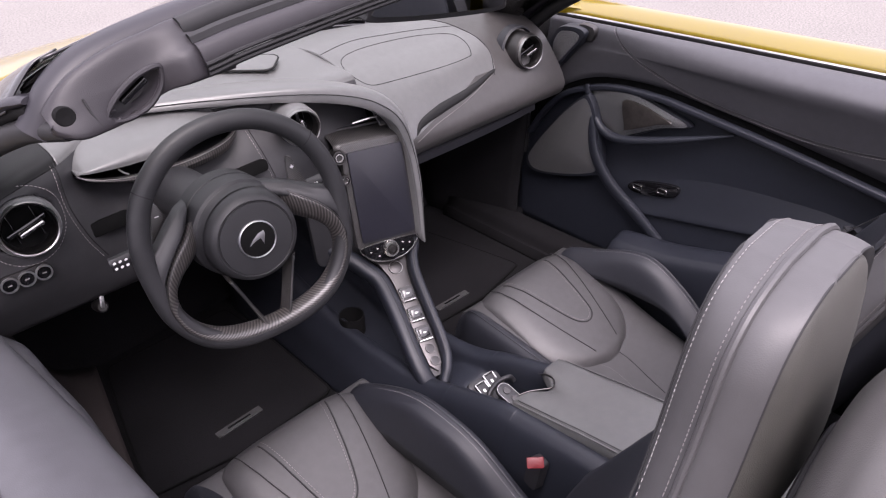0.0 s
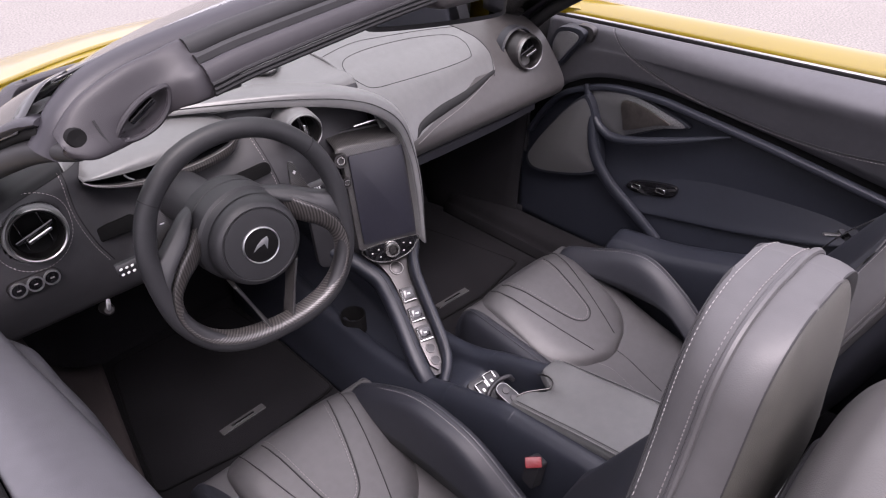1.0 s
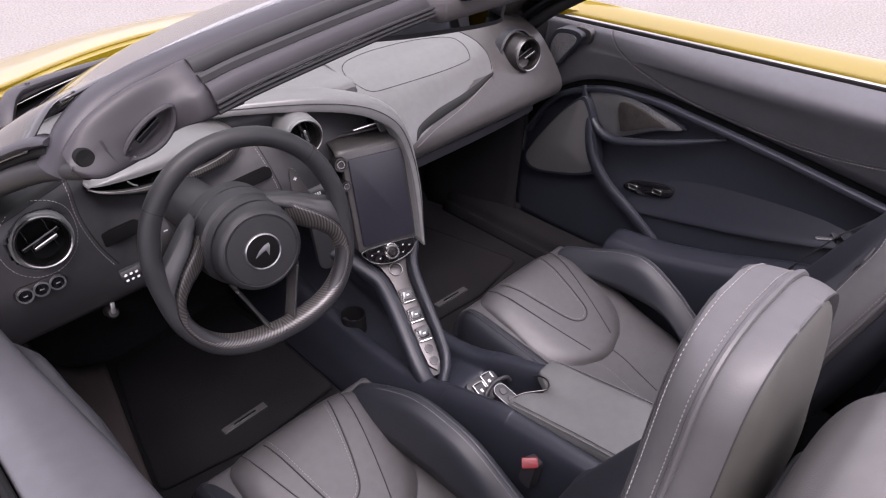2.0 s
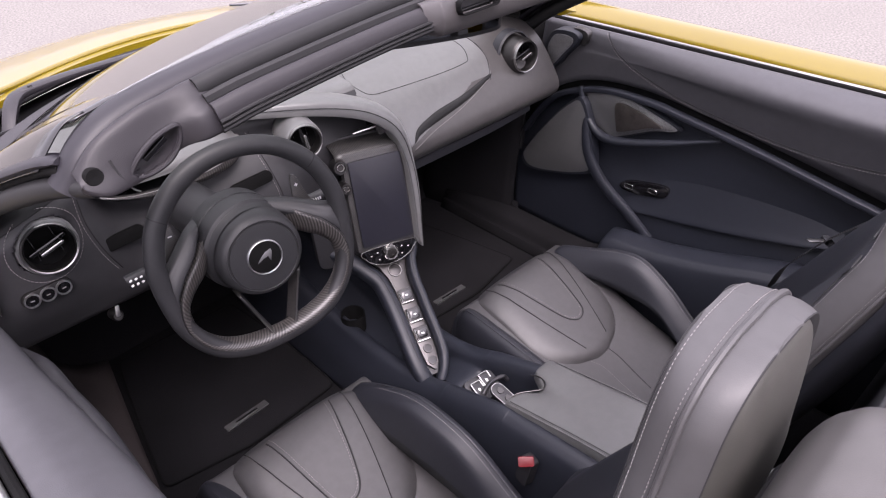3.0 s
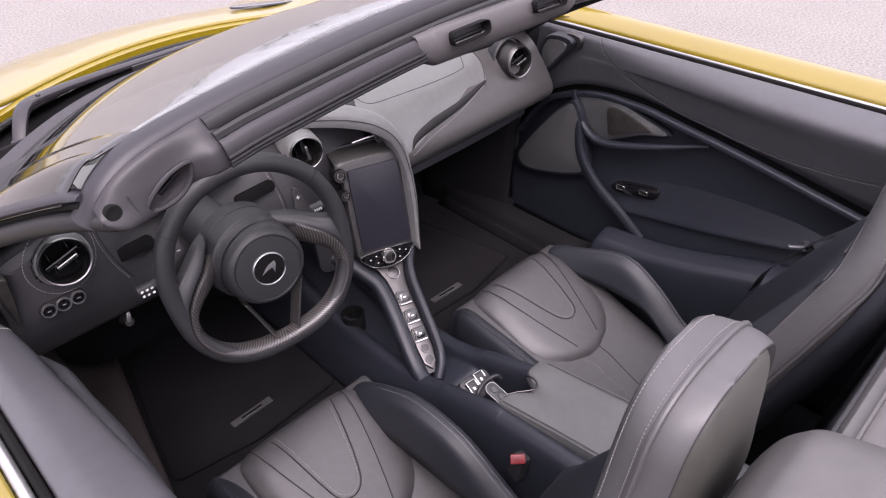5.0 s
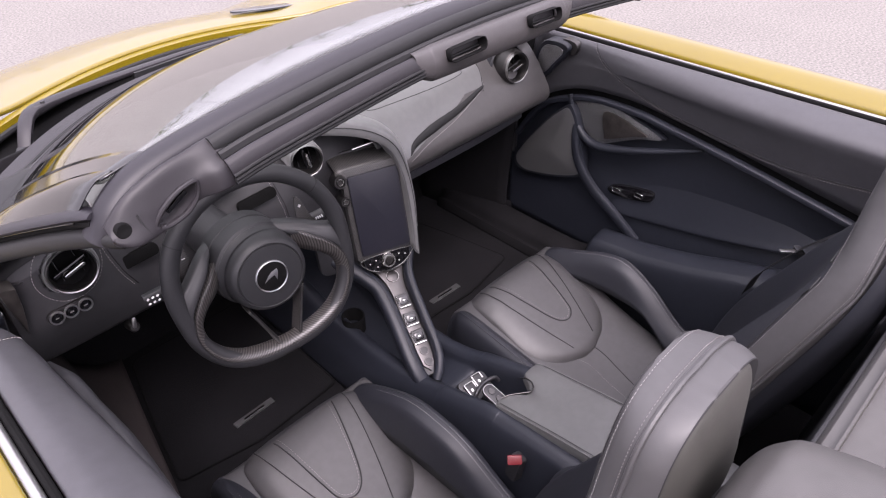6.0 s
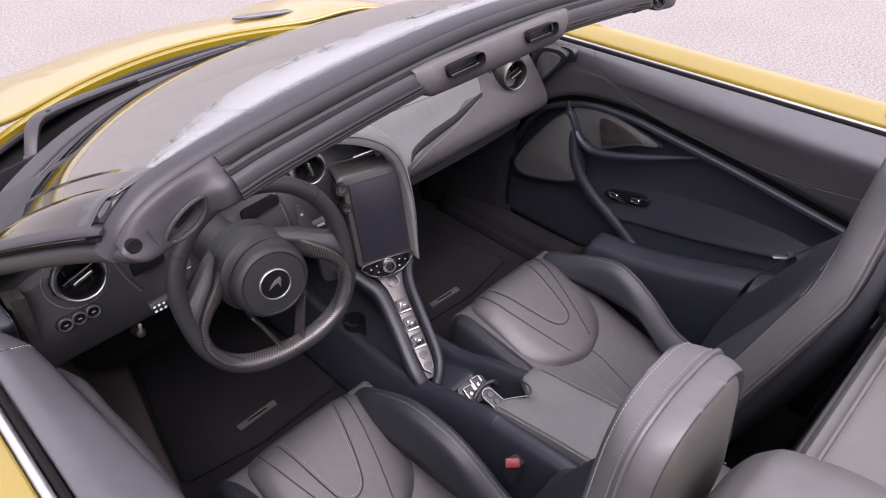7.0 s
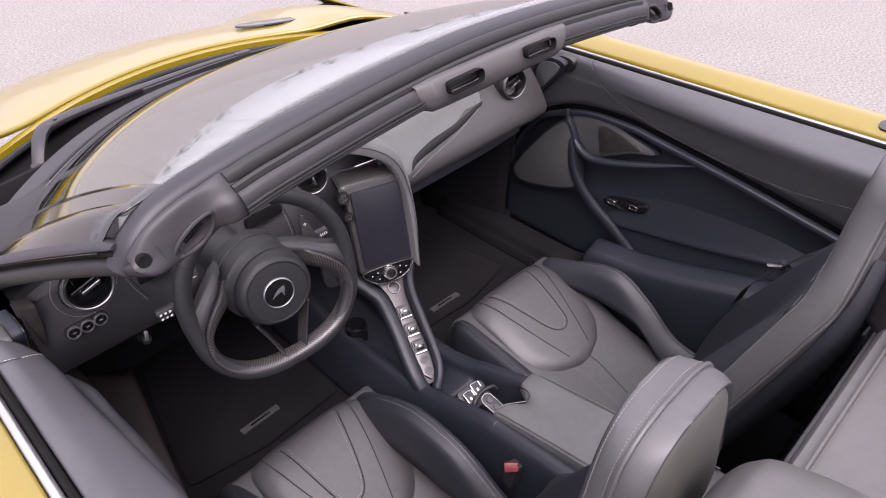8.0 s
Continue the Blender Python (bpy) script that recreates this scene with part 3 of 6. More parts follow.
# rear quarters, tail and wheels that carry the body
for s in (-1, 1):
    rows = []
    for y, w, low in ((-1.075, 0.966, 0.24), (-1.3, 0.985, 0.26), (-1.6, 0.99, 0.30), (-2.0, 0.95, 0.34)):
        rows.append([(s * 0.80, y, 0.862), (s * 0.88, y, 0.872), (s * (w - 0.03), y, 0.845), (s * w, y, 0.76), (s * w, y, 0.6), (s * (w - 0.03), y, low)])
    part("rear_quarter", surface(rows, 20, 24), M_YELLOW, car, "yellow rear quarter panel", thick=0.006, away=(-s, 0, 0))
part("tail_panel", surface([[(x, -2.0 - 0.05 * (1 - (x / 0.95) ** 2), z) for x in (-0.95, -0.5, 0, 0.5, 0.95)] for z in (0.86, 0.65, 0.34)], 10, 16), M_YELLOW, car, "yellow tail panel", thick=0.01, away=(0, 1, 0))
for wx, wy in ((-0.84, 1.15), (0.84, 1.15), (-0.84, -1.62), (0.84, -1.62)):
    hub_frame = frame_at((wx, wy, 0.335), (0, math.copysign(1, wx), 0), (0, 0, 1))
    road_wheel = part("road_wheel", lathe([(0.09, 0.02), (0.22, 0.05), (0.235, 0.10), (0.24, 0.10), (0.24, -0.1)], hub_frame, 40), M_SATIN, car, "dark alloy road wheel")
    part("tyre", lathe([(0.24, 0.10), (0.27, 0.115), (0.315, 0.11), (0.334, 0.09), (0.334, -0.09), (0.31, -0.11), (0.24, -0.1)], hub_frame, 48), M_RUBBER, road_wheel)


# ---- doors ----
ARCH = [(0.112, 0.455), (0.079, 0.520), (0.031, 0.600), (-0.026, 0.662), (-0.075, 0.690), (-0.129, 0.711), (-0.18, 0.724), (-0.236, 0.731), (-0.337, 0.732), (-0.406, 0.725), (-0.637, 0.697), (-0.918, 0.654), (-1.04, 0.635)]


def arch_z(y):
    for (ya, za), (yb, zb) in zip(ARCH, ARCH[1:]):
        if y >= yb or (yb, zb) == ARCH[-1]:
            return za + (zb - za) * (y - ya) / (yb - ya)


def side_frame(s, x):
    """For plates on a door's inside: their outline is (-y, z) on the right door."""
    return frame_at((s * x, 0, 0), (0, -s, 0), (0, 0, 1))


def plate(s, x, outline, depth, bevel, n=48):
    smooth = [tuple(q)[:2] for q in curve([(y, z, 0) for y, z in outline], n, True)]
    return slab([(-s * y, z) for y, z in smooth], depth, side_frame(s, x), bevel)


def domed(s, x, outline, rise, n=60):
    """A softly domed sheet with the outline of a plate."""
    edge_line = [(q.x, q.y) for q in curve([(y, z, 0) for y, z in outline], n, True)]
    my, mz = sum(p[0] for p in edge_line) / n, sum(p[1] for p in edge_line) / n
    rows = [[(s * (x + d), my + (y - my) * k, mz + (z - mz) * k) for y, z in edge_line] for k, d in [(1.0, 0.008)] + [(max(1 - 0.1 * i, 0.001), -rise * (1 - (1 - 0.1 * i) ** 2)) for i in range(11)]]
    return grid(rows, True)


def car_door(s):
    d = thing("swing_door", "closed yellow car door with dark leather inner panel and speaker grilles", "car door", "car doors")
    ys = (0.06, -0.05, -0.15, -0.3, -0.45, -0.6, -0.8, -1.04)
    bulge = (0.792, 0.784, 0.775, 0.760, 0.748, 0.739, 0.732, 0.728) if s > 0 else (0.795, 0.775, 0.744, 0.732, 0.720, 0.710, 0.702, 0.700)
    rows = []
    for y, b in zip(ys, bulge):
        zt, za = belt_z(y), max(arch_z(y), 0.6)
        shoulder = [(s * (0.6 * 0.806 + 0.4 * b), y, zt), (s * (b + 0.008), y, zt - 0.02), (s * b, y, zt - 0.05)] if s < 0 else [(s * (0.7 * 0.806 + 0.3 * b), y, zt), (s * (0.35 * 0.806 + 0.65 * b), y, zt - 0.009), (s * (b + 0.004), y, zt - 0.026), (s * b, y, zt - 0.048)]
        rows.append([(s * 0.812, y, zt - 0.006), (s * 0.806, y, zt + 0.002)] + shoulder + [ (s * (b * 0.6 + 0.765 * 0.4), y, (zt + za) / 2), (s * 0.768, y, za + 0.002)])
    skin = surface(rows, 50, 30)
    tree = BVHTree.FromBMesh(skin)
    part("upper_panel", skin, M_DOORLIT, d, "upper door panel, dark leather paled for the light on it", thick=0.003, away=(s, 0, -0.2))
    rows = []
    for y in (0.12, 0.0, -0.15, -0.3, -0.5, -0.7, -0.9, -1.04):
        za = arch_z(y)
        rows.append([(s * 0.80, y, za + 0.01), (s * 0.796, y, za - 0.02), (s * 0.79, y, za - 0.06), (s * 0.795, y, 0.36 + 0.4 * (za - 0.36)), (s * 0.782, y, 0.42), (s * 0.776, y, 0.30), (s * 0.782, y, 0.17)])
    part("lower_panel", surface(rows, 40, 24), M_DOOR, d, "dark lower door panel", thick=0.008, away=(s, 0, 0))
    bar = [(s * 0.768, y, z - 0.027) for y, z in ARCH[1:-1]]
    part("arch_bar", sweep(bar, ring_profile(0.009, 0.0125, 12, 2.6), 70, up=(-s, 0, 0)), M_DOOR, d, "curved leather-wrapped bar")
    woofer = [(0.064, 0.420), (0.045, 0.460), (0.017, 0.504), (-0.049, 0.592), (-0.092, 0.638), (-0.116, 0.655), (-0.130, 0.645), (-0.145, 0.618), (-0.166, 0.560), (-0.181, 0.495), (-0.178, 0.456), (-0.150, 0.438), (-0.110, 0.421), (-0.048, 0.402), (0.015, 0.388), (0.050, 0.393)]
    surround = [(y + (y + 0.06) * 0.09, z + (z - 0.52) * 0.09) for y, z in woofer]
    part("speaker_surround", plate(s, 0.772, surround, 0.028, 0.010), M_DOOR, d)
    part("speaker_grille", domed(s, 0.744, woofer, 0.012), M_GRILLE, d, "perforated grey metal speaker grille")
    leaf = [(-0.116, 0.664), (-0.15, 0.680), (-0.195, 0.691), (-0.239, 0.694), (-0.29, 0.688), (-0.33, 0.678), (-0.41, 0.653), (-0.34, 0.628), (-0.258, 0.585), (-0.214, 0.569), (-0.172, 0.59), (-0.138, 0.622)]
    rim_leaf = [(y + (y + 0.25) * 0.08, z + (z - 0.635) * 0.12) for y, z in leaf]
    part("leaf_surround", plate(s, 0.784, rim_leaf, 0.012, 0.006), M_DOOR, d)
    part("leaf_grille", domed(s, 0.770, leaf, 0.007), M_GRILLE, d, "leaf-shaped metal grille")
    insert = [(-0.228, 0.676), (-0.29, 0.676), (-0.335, 0.664), (-0.372, 0.651), (-0.335, 0.638), (-0.25, 0.598), (-0.238, 0.612)]
    part("release_handle", plate(s, 0.763, insert, 0.005, 0.002), M_HANDLE, d, "shiny grey door release inside the leaf grille")
    strap = mirrored([(0.762, -0.108, 0.69), (0.752, -0.14, 0.61), (0.745, -0.17, 0.51), (0.745, -0.23, 0.435), (0.75, -0.32, 0.372), (0.758, -0.40, 0.31)], s)
    part("door_strap", sweep(strap, ring_profile(0.014, 0.010, 12, 2.6), 40, up=(-s, 0, 0), scales=[0.6, 1.0, 1.2, 1.2, 1.0]), M_DOOR, d, "leather-wrapped door strut")
    ledge = mirrored([(0.757, -0.128, 0.64), (0.754, -0.155, 0.603), (0.752, -0.185, 0.579), (0.751, -0.225, 0.570), (0.753, -0.29, 0.582), (0.760, -0.40, 0.617), (0.772, -0.530, 0.666)], s)
    part("pull_ledge", sweep(ledge, ring_profile(0.0105, 0.012, 12, 2.4), 60, up=(-s, 0, 0), scales=[0.6, 0.9, 1.1, 1.1, 0.9, 0.35]), M_DOOR, d, "leather pull ledge")
    pod = [(-0.268, 0.43), (-0.30, 0.455), (-0.40, 0.478), (-0.42, 0.465), (-0.40, 0.44), (-0.30, 0.418)]
    part("switch_plate", plate(s, 0.786, pod, 0.010, 0.003), M_GLOSS, d, "black switch plate")
    for y, z in ((-0.302, 0.440), (-0.376, 0.454)):
        part("switch", slab(rounded(0.026, 0.014, 0.004), 0.008, side_frame(s, 0.779) @ Matrix.Translation((-s * y, z, 0)) @ pose(0, 0, 0, 0, 0, s * 8), 0.002), M_GLOSS, d)
        part("switch_edge", tube([side_frame(s, 0.770) @ Vector((-s * y + a, z + b, 0)) for a, b in rounded(0.026, 0.013, 0.004, 3)], 0.0013, 24, 6, True, up=(1, 0, 0)), M_CHROME, d, "chrome switch edge")
    rows = []
    for y, hi, lo, k in ((-0.268, 0.425, 0.405, 0.0), (-0.280, 0.442, 0.376, 0.7), (-0.31, 0.458, 0.364, 1.0), (-0.42, 0.496, 0.384, 1.0), (-0.60, 0.527, 0.421, 1.0), (-0.77, 0.541, 0.466, 1.0), (-0.86, 0.535, 0.492, 0.8), (-1.0, 0.53, 0.50, 0.6)):
        rows.append([(s * (0.797 - k * a), y, hi + (lo - hi) * b) for a, b in ((0.0, -0.12), (0.003, 0.0), (0.010, 0.3), (0.020, 0.7), (0.027, 0.93), (0.024, 1.02), (0.0, 1.06))])
    part("armrest_panel", surface(rows, 50, 30), M_DOOR, d, "softly swelling leather door armrest", thick=0.003, away=(s, 0, 0))
    # matt black lining: the groove's shade is put into its colour
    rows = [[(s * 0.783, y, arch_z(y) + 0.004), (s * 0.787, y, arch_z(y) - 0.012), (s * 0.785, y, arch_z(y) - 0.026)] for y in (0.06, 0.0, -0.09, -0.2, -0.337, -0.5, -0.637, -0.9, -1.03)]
    part("groove_shade", surface(rows, 60, 6), M_COWL, d, "matt black groove lining that deepens the shade above the curved bar", thick=0.002, away=(s, 0, 0))
    way = (s, 0, -0.25)
    seam = mirrored([(0.80, -0.150, 0.846), (0.785, -0.168, 0.832), (0.77, -0.204, 0.807), (0.77, -0.279, 0.774), (0.765, -0.401, 0.741), (0.76, -0.557, 0.722), (0.755, -0.698, 0.713), (0.75, -0.821, 0.720), (0.75, -0.98, 0.745)], s)
    if s < 0:
        way = (-0.8, 0, -0.6)
        seam = [(-0.800, -0.158, 0.850), (-0.788, -0.163, 0.847), (-0.772, -0.164, 0.842), (-0.751, -0.152, 0.822), (-0.738, -0.132, 0.78), (-0.728, -0.10, 0.72)]
        seam = [(x + 0.08, y, z + 0.06) for x, y, z in seam]
    part("seam", tube(draped(tree, seam, way), 0.0011, 90, 6), M_SEAM, d)
    part("seam_stitching", dashes(draped(tree, [(x, y, z - 0.006) for x, y, z in seam], way, 0.0008), 0.0032, 0.0026, 0.00055), M_STITCH if s > 0 else M_THREAD, d, "pale stitched seam")
    if s < 0:
        part("door_roll", sweep([(-0.724, -0.06, 0.655), (-0.714, -0.14, 0.66), (-0.708, -0.22, 0.66), (-0.7045, -0.32, 0.655), (-0.7045, -0.44, 0.65), (-0.71, -0.62, 0.64)], ring_profile(0.018, 0.034, 16, 2.3), 50, scales=[0.5, 1.0, 0.85, 1.1, 1.0, 0.7]), M_DOORLIT, d, "padded leather roll below the door top")
    # added panel that stops daylight showing through at the door's front edge
    part("closing_panel", surface([[(s * 0.803, y, 0.16), (s * 0.803, y, 0.5), (s * 0.803, y, 0.832)] for y in (0.22, 0.08, -0.12)], 6, 6), M_COWL, d, "added black panel closing the gap at the door's front edge", thick=0.003, away=(s, 0, 0))
    tweeter = [(0.022, 0.775), (0.0, 0.822), (-0.035, 0.835), (-0.078, 0.834), (-0.088, 0.815), (-0.05, 0.765), (-0.008, 0.715), (0.012, 0.735)]
    part("tweeter_pod", plate(s, 0.790, tweeter, 0.040, 0.010), M_DOOR, d, "dark tweeter pod")
    part("tweeter_mesh", plate(s, 0.752, [(-0.03 + (y + 0.03) * 0.74, 0.785 + (z - 0.785) * 0.74) for y, z in tweeter], 0.004, 0.001), M_GRILLE, d, "grey tweeter mesh")
    part("door_catch", plate(s, 0.790, [(-0.055, 0.838), (-0.10, 0.838), (-0.105, 0.81), (-0.085, 0.80)], 0.020, 0.006, 24), M_SATIN, d)
    # outside
    rows = []
    for y in (0.10, -0.2, -0.5, -0.8, -1.06):
        zt = belt_z(y)
        edge_x, lift = (0.834, 0.03) if s > 0 else (0.842, 0.0)
        rows.append([(s * edge_x, y, zt - 0.02), (s * (edge_x + 0.001), y, zt + 0.004), (s * (edge_x + 0.009), y, zt + 0.010 + 0.3 * lift), (s * 0.89, y, zt + 0.006 + lift), (s * 0.935, y, zt - 0.015 + lift), (s * 0.966, y, zt - 0.09), (s * 0.968, y, 0.6), (s * 0.95, y, 0.4), (s * 0.93, y, 0.24)])
    part("outer_skin", surface(rows, 24, 40), M_YELLOW, d, "glossy yellow outer door skin", thick=0.004, away=(-s, 0, 0))
    line = [(s * 0.819, y, belt_z(y) + 0.001) for y in (0.09, -0.2, -0.5, -0.8, -1.05)]
    part("belt_seal", tube(line, 0.0060, 30, 8), M_COWL, d, "black belt-line seal")
    wide = 0.008 if s < 0 else 0.0045
    part("belt_strip", sweep([(x + s * (0.0075 + wide), y, z + 0.003) for x, y, z in line], ring_profile(wide, 0.004, 10), 30), M_RING, d, "bright belt-line strip")
    lift, tip = (0.0275, 0.36) if s > 0 else (0.012, 0.05)
    part("rear_intake", slab(rounded(0.16, 0.034, 0.0165, 7), 0.006, frame_at((s * 0.864, -0.965, belt_z(-0.965) + lift), (0, -s, s * 0.026), (1, 0, s * tip)), 0.002), M_GLOSS, d, "black air intake behind the door edge")
    return d


for s in (1, -1):
    car_door(s)
# door mirror stalk on the passenger side
wing_mirror = thing("door_mirror", "yellow painted door mirror on a slim stalk", "door mirror")
part("stalk", sweep([(0.83, 0.02, 0.845), (0.90, 0.06, 0.875), (0.99, 0.10, 0.93)], ring_profile(0.045, 0.014, 12), 16, scales=[1.2, 0.8, 0.7]), M_YELLOW, wing_mirror)
part("housing", sweep([(0.96, 0.09, 0.95), (1.05, 0.08, 0.96), (1.14, 0.06, 0.955)], ring_profile(0.05, 0.06, 14, 2.6), 16, scales=[0.7, 1.0, 0.6]), M_YELLOW, wing_mirror)


# ---- dashboard ----
def holed(bm, centre, r):
    """Opens a round hole through a surface that faces the seats."""
    gone = [f for f in bm.faces if f.calc_center_median().y < 0.045 and (f.calc_center_median().x - centre[0]) ** 2 + (f.calc_center_median().z - centre[1]) ** 2 < r * r]
    bmesh.ops.delete(bm, geom=gone, context="FACES")
    return bm


dash = thing("dashboard", "dark grey leather dashboard with round vents and pale stitching", "dashboard")
rows = []
for x in (0.10, 0.2, 0.32, 0.45, 0.58, 0.66, 0.735):
    rows.append([(x, 0.56 - 0.5 * x * x, 0.80), (x, 0.42 - 0.3 * x * x, 0.835), (x, 0.22, 0.860), (x, 0.11, 0.84), (x, 0.045, 0.812), (x, 0.005, 0.775), (x, -0.03, 0.73), (x, -0.050, 0.695), (x, -0.048, 0.668), (x, -0.022, 0.645), (x, 0.06, 0.630), (x, 0.25, 0.61)])
skin = surface(rows, 460, 300)
tree_p = BVHTree.FromBMesh(skin)


def along(points, v):
    """The value at v on a broken line of (v, value) pairs with rising v."""
    for (a, p), (b, q) in zip(points, points[1:]):
        if v <= b:
            return p + (q - p) * (v - a) / (b - a)
    return points[-1][1]


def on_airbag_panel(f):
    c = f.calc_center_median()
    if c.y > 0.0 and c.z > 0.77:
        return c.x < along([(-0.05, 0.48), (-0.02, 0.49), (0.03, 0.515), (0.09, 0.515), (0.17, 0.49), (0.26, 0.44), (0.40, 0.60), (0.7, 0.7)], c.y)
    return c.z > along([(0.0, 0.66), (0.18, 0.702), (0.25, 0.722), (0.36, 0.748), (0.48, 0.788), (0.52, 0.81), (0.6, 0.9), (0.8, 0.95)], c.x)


# lower and right faces: darker leather, shade from their facing put into colour
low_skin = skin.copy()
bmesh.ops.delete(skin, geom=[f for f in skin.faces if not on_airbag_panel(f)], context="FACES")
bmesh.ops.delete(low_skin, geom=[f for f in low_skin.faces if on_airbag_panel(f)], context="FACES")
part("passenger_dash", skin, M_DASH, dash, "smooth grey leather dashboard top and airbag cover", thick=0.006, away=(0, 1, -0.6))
part("glovebox", low_skin, M_DASHSHADE, dash, "lower dashboard leather, its brown-grey tone deepened for shade", thick=0.006, away=(0, 1, 0))
top_rows, face_rows = [], []
for x, y0, lip in ((-0.735, 0.05, 0.79), (-0.70, 0.02, 0.83), (-0.66, 0.0, 0.855), (-0.60, 0.01, 0.868), (-0.53, 0.05, 0.868), (-0.45, 0.12, 0.862), (-0.3, 0.12, 0.862), (-0.18, 0.08, 0.862), (-0.05, 0.06, 0.855), (0.04, 0.06, 0.848), (0.103, 0.06, 0.846)):
    top_rows.append([(x, 0.56 - 0.5 * x * x, 0.80), (x, 0.42 - 0.3 * x * x, 0.835), (x, 0.27, 0.856), (x, y0 + 0.07, lip), (x, y0 + 0.02, lip - 0.004), (x, y0 + 0.006, lip - 0.016)])
    face_rows.append([(x, y0 + 0.012, lip - 0.010), (x, y0 - 0.002, lip - 0.03), (x, y0 - 0.005, 0.80), (x, 0.6 * y0 - 0.005, 0.75), (x, 0.3 * y0 - 0.005, 0.69), (x, 0.015, 0.63), (x, 0.04, 0.59), (x, 0.12, 0.565), (x, 0.3, 0.55)])
top = surface(top_rows, 160, 40)
corner_top = top.copy()
bmesh.ops.delete(top, geom=[f for f in top.faces if f.calc_center_median().x < -0.535], context="FACES")
bmesh.ops.delete(corner_top, geom=[f for f in corner_top.faces if f.calc_center_median().x >= -0.535], context="FACES")
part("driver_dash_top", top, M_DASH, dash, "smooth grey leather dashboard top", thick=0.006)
part("dash_corner", corner_top, M_RUBBER, dash, "black trim at the foot of the pillar", thick=0.006)
skin = surface(face_rows, 110, 90)
tree_d = BVHTree.FromBMesh(skin)
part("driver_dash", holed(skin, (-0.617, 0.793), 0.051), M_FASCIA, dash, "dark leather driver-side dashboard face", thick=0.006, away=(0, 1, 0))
# airbag cover seam and the leaf-shaped gap over the glovebox
down = (0, 0.5, -1)
seam = [(0.108, 0.105, 0.84), (0.124, 0.140, 0.847), (0.163, 0.159, 0.854), (0.241, 0.165, 0.855), (0.359, 0.154, 0.852), (0.455, 0.125, 0.845), (0.472, 0.085, 0.83), (0.459, 0.048, 0.814), (0.437, 0.038, 0.806), (0.341, 0.036, 0.806), (0.2, 0.041, 0.81), (0.136, 0.047, 0.812), (0.114, 0.070, 0.822), (0.108, 0.105, 0.84)]
part("airbag_seam", tube(draped(tree_p, seam, (0, 0, -1), 0.0), 0.0009, 110, 6), M_SEAM, dash)
back = (0, 1, -0.3)
gap = draped(tree_p, [(0.182, -0.1, 0.72), (0.21, -0.1, 0.742), (0.28, -0.1, 0.758), (0.38, -0.1, 0.772), (0.48, -0.1, 0.795), (0.50, -0.1, 0.80)], back, 0.0)
part("glovebox_gap", sweep(gap, ring_profile(0.005, 0.0085, 12), 60, up=(0, 0.3, 1), scales=[0.15, 1.1, 1.5, 1.2, 0.7, 0.2]), M_SEAM, dash, "dark leaf-shaped gap above the glovebox")
part("glovebox_edge", tube(draped(tree_p, [(0.18, -0.1, 0.705), (0.25, -0.1, 0.728), (0.36, -0.1, 0.752), (0.48, -0.1, 0.790)], back), 0.0010, 60, 6), M_STITCH, dash)
part("airbag_edge", tube(draped(tree_p, [(0.49, -0.02, 0.80), (0.515, 0.03, 0.82), (0.515, 0.09, 0.85), (0.49, 0.17, 0.87), (0.44, 0.26, 0.87)], (0, 0.3, -1), 0.0), 0.0011, 70, 6), M_SEAM, dash)
part("dash_crease", tube(draped(tree_p, [(0.101, 0.186, 0.88), (0.17, 0.206, 0.88), (0.23, 0.213, 0.88), (0.303, 0.197, 0.88), (0.40, 0.175, 0.88), (0.498, 0.150, 0.88)], (0, 0, -1), 0.0), 0.0010, 60, 6), M_SEAM, dash)


def air_vent(name, centre, axis, r, parent, up=(0, 0, 1), depth=0.05, barrel=None, turn=18):
    """A round vent: leather barrel, metal ring, dark throat, vane with a bright tab."""
    z = Vector(axis).normalized()
    x = Vector(up).cross(z).normalized()
    m = Matrix((x, z.cross(x), z)).transposed().to_4x4()
    m.translation = Vector(centre)
    v = part(name, lathe([(r * 1.22, -depth), (r * 1.18, -0.012), (r * 1.08, -0.004), (r * 1.0, -0.002)], m), barrel or M_DASH, parent, "vent barrel")
    part("ring", lathe([(r * 1.06, -0.006), (r * 1.07, 0.0), (r * 1.03, 0.003), (r * 0.98, 0.002), (r * 0.96, -0.006)], m, 48), M_RING, v, "bright metal vent ring")
    part("inner_ring", lathe([(r * 0.96, -0.006), (r * 0.93, -0.002), (r * 0.89, -0.006), (r * 0.87, -0.03)], m, 48), M_SATIN, v)
    part("throat", lathe([(r * 0.88, -0.026), (r * 0.4, -0.045), (0.0001, -0.046)], m), M_COWL, v)
    part("vane", slab(rounded(r * 1.6, 0.008, 0.003), 0.006, m @ pose(0, 0, -0.022, 0, 0, turn), 0.002), M_GLOSS, v)
    part("vane_tab", slab(rounded(r * 1.0, 0.007, 0.003), 0.012, m @ pose(r * 0.1, -r * 0.05, -0.012, 0, 0, turn), 0.002), M_CHROME, v, "bright metal vane tab")
    for k in (-0.45, 0.45):
        part("cross_vane", slab(rounded(0.0025, r * 1.35, 0.001), 0.006, m @ pose(k * r, 0, -0.036, 0, 0, 8), 0.001), M_GLOSS, v)
    return v


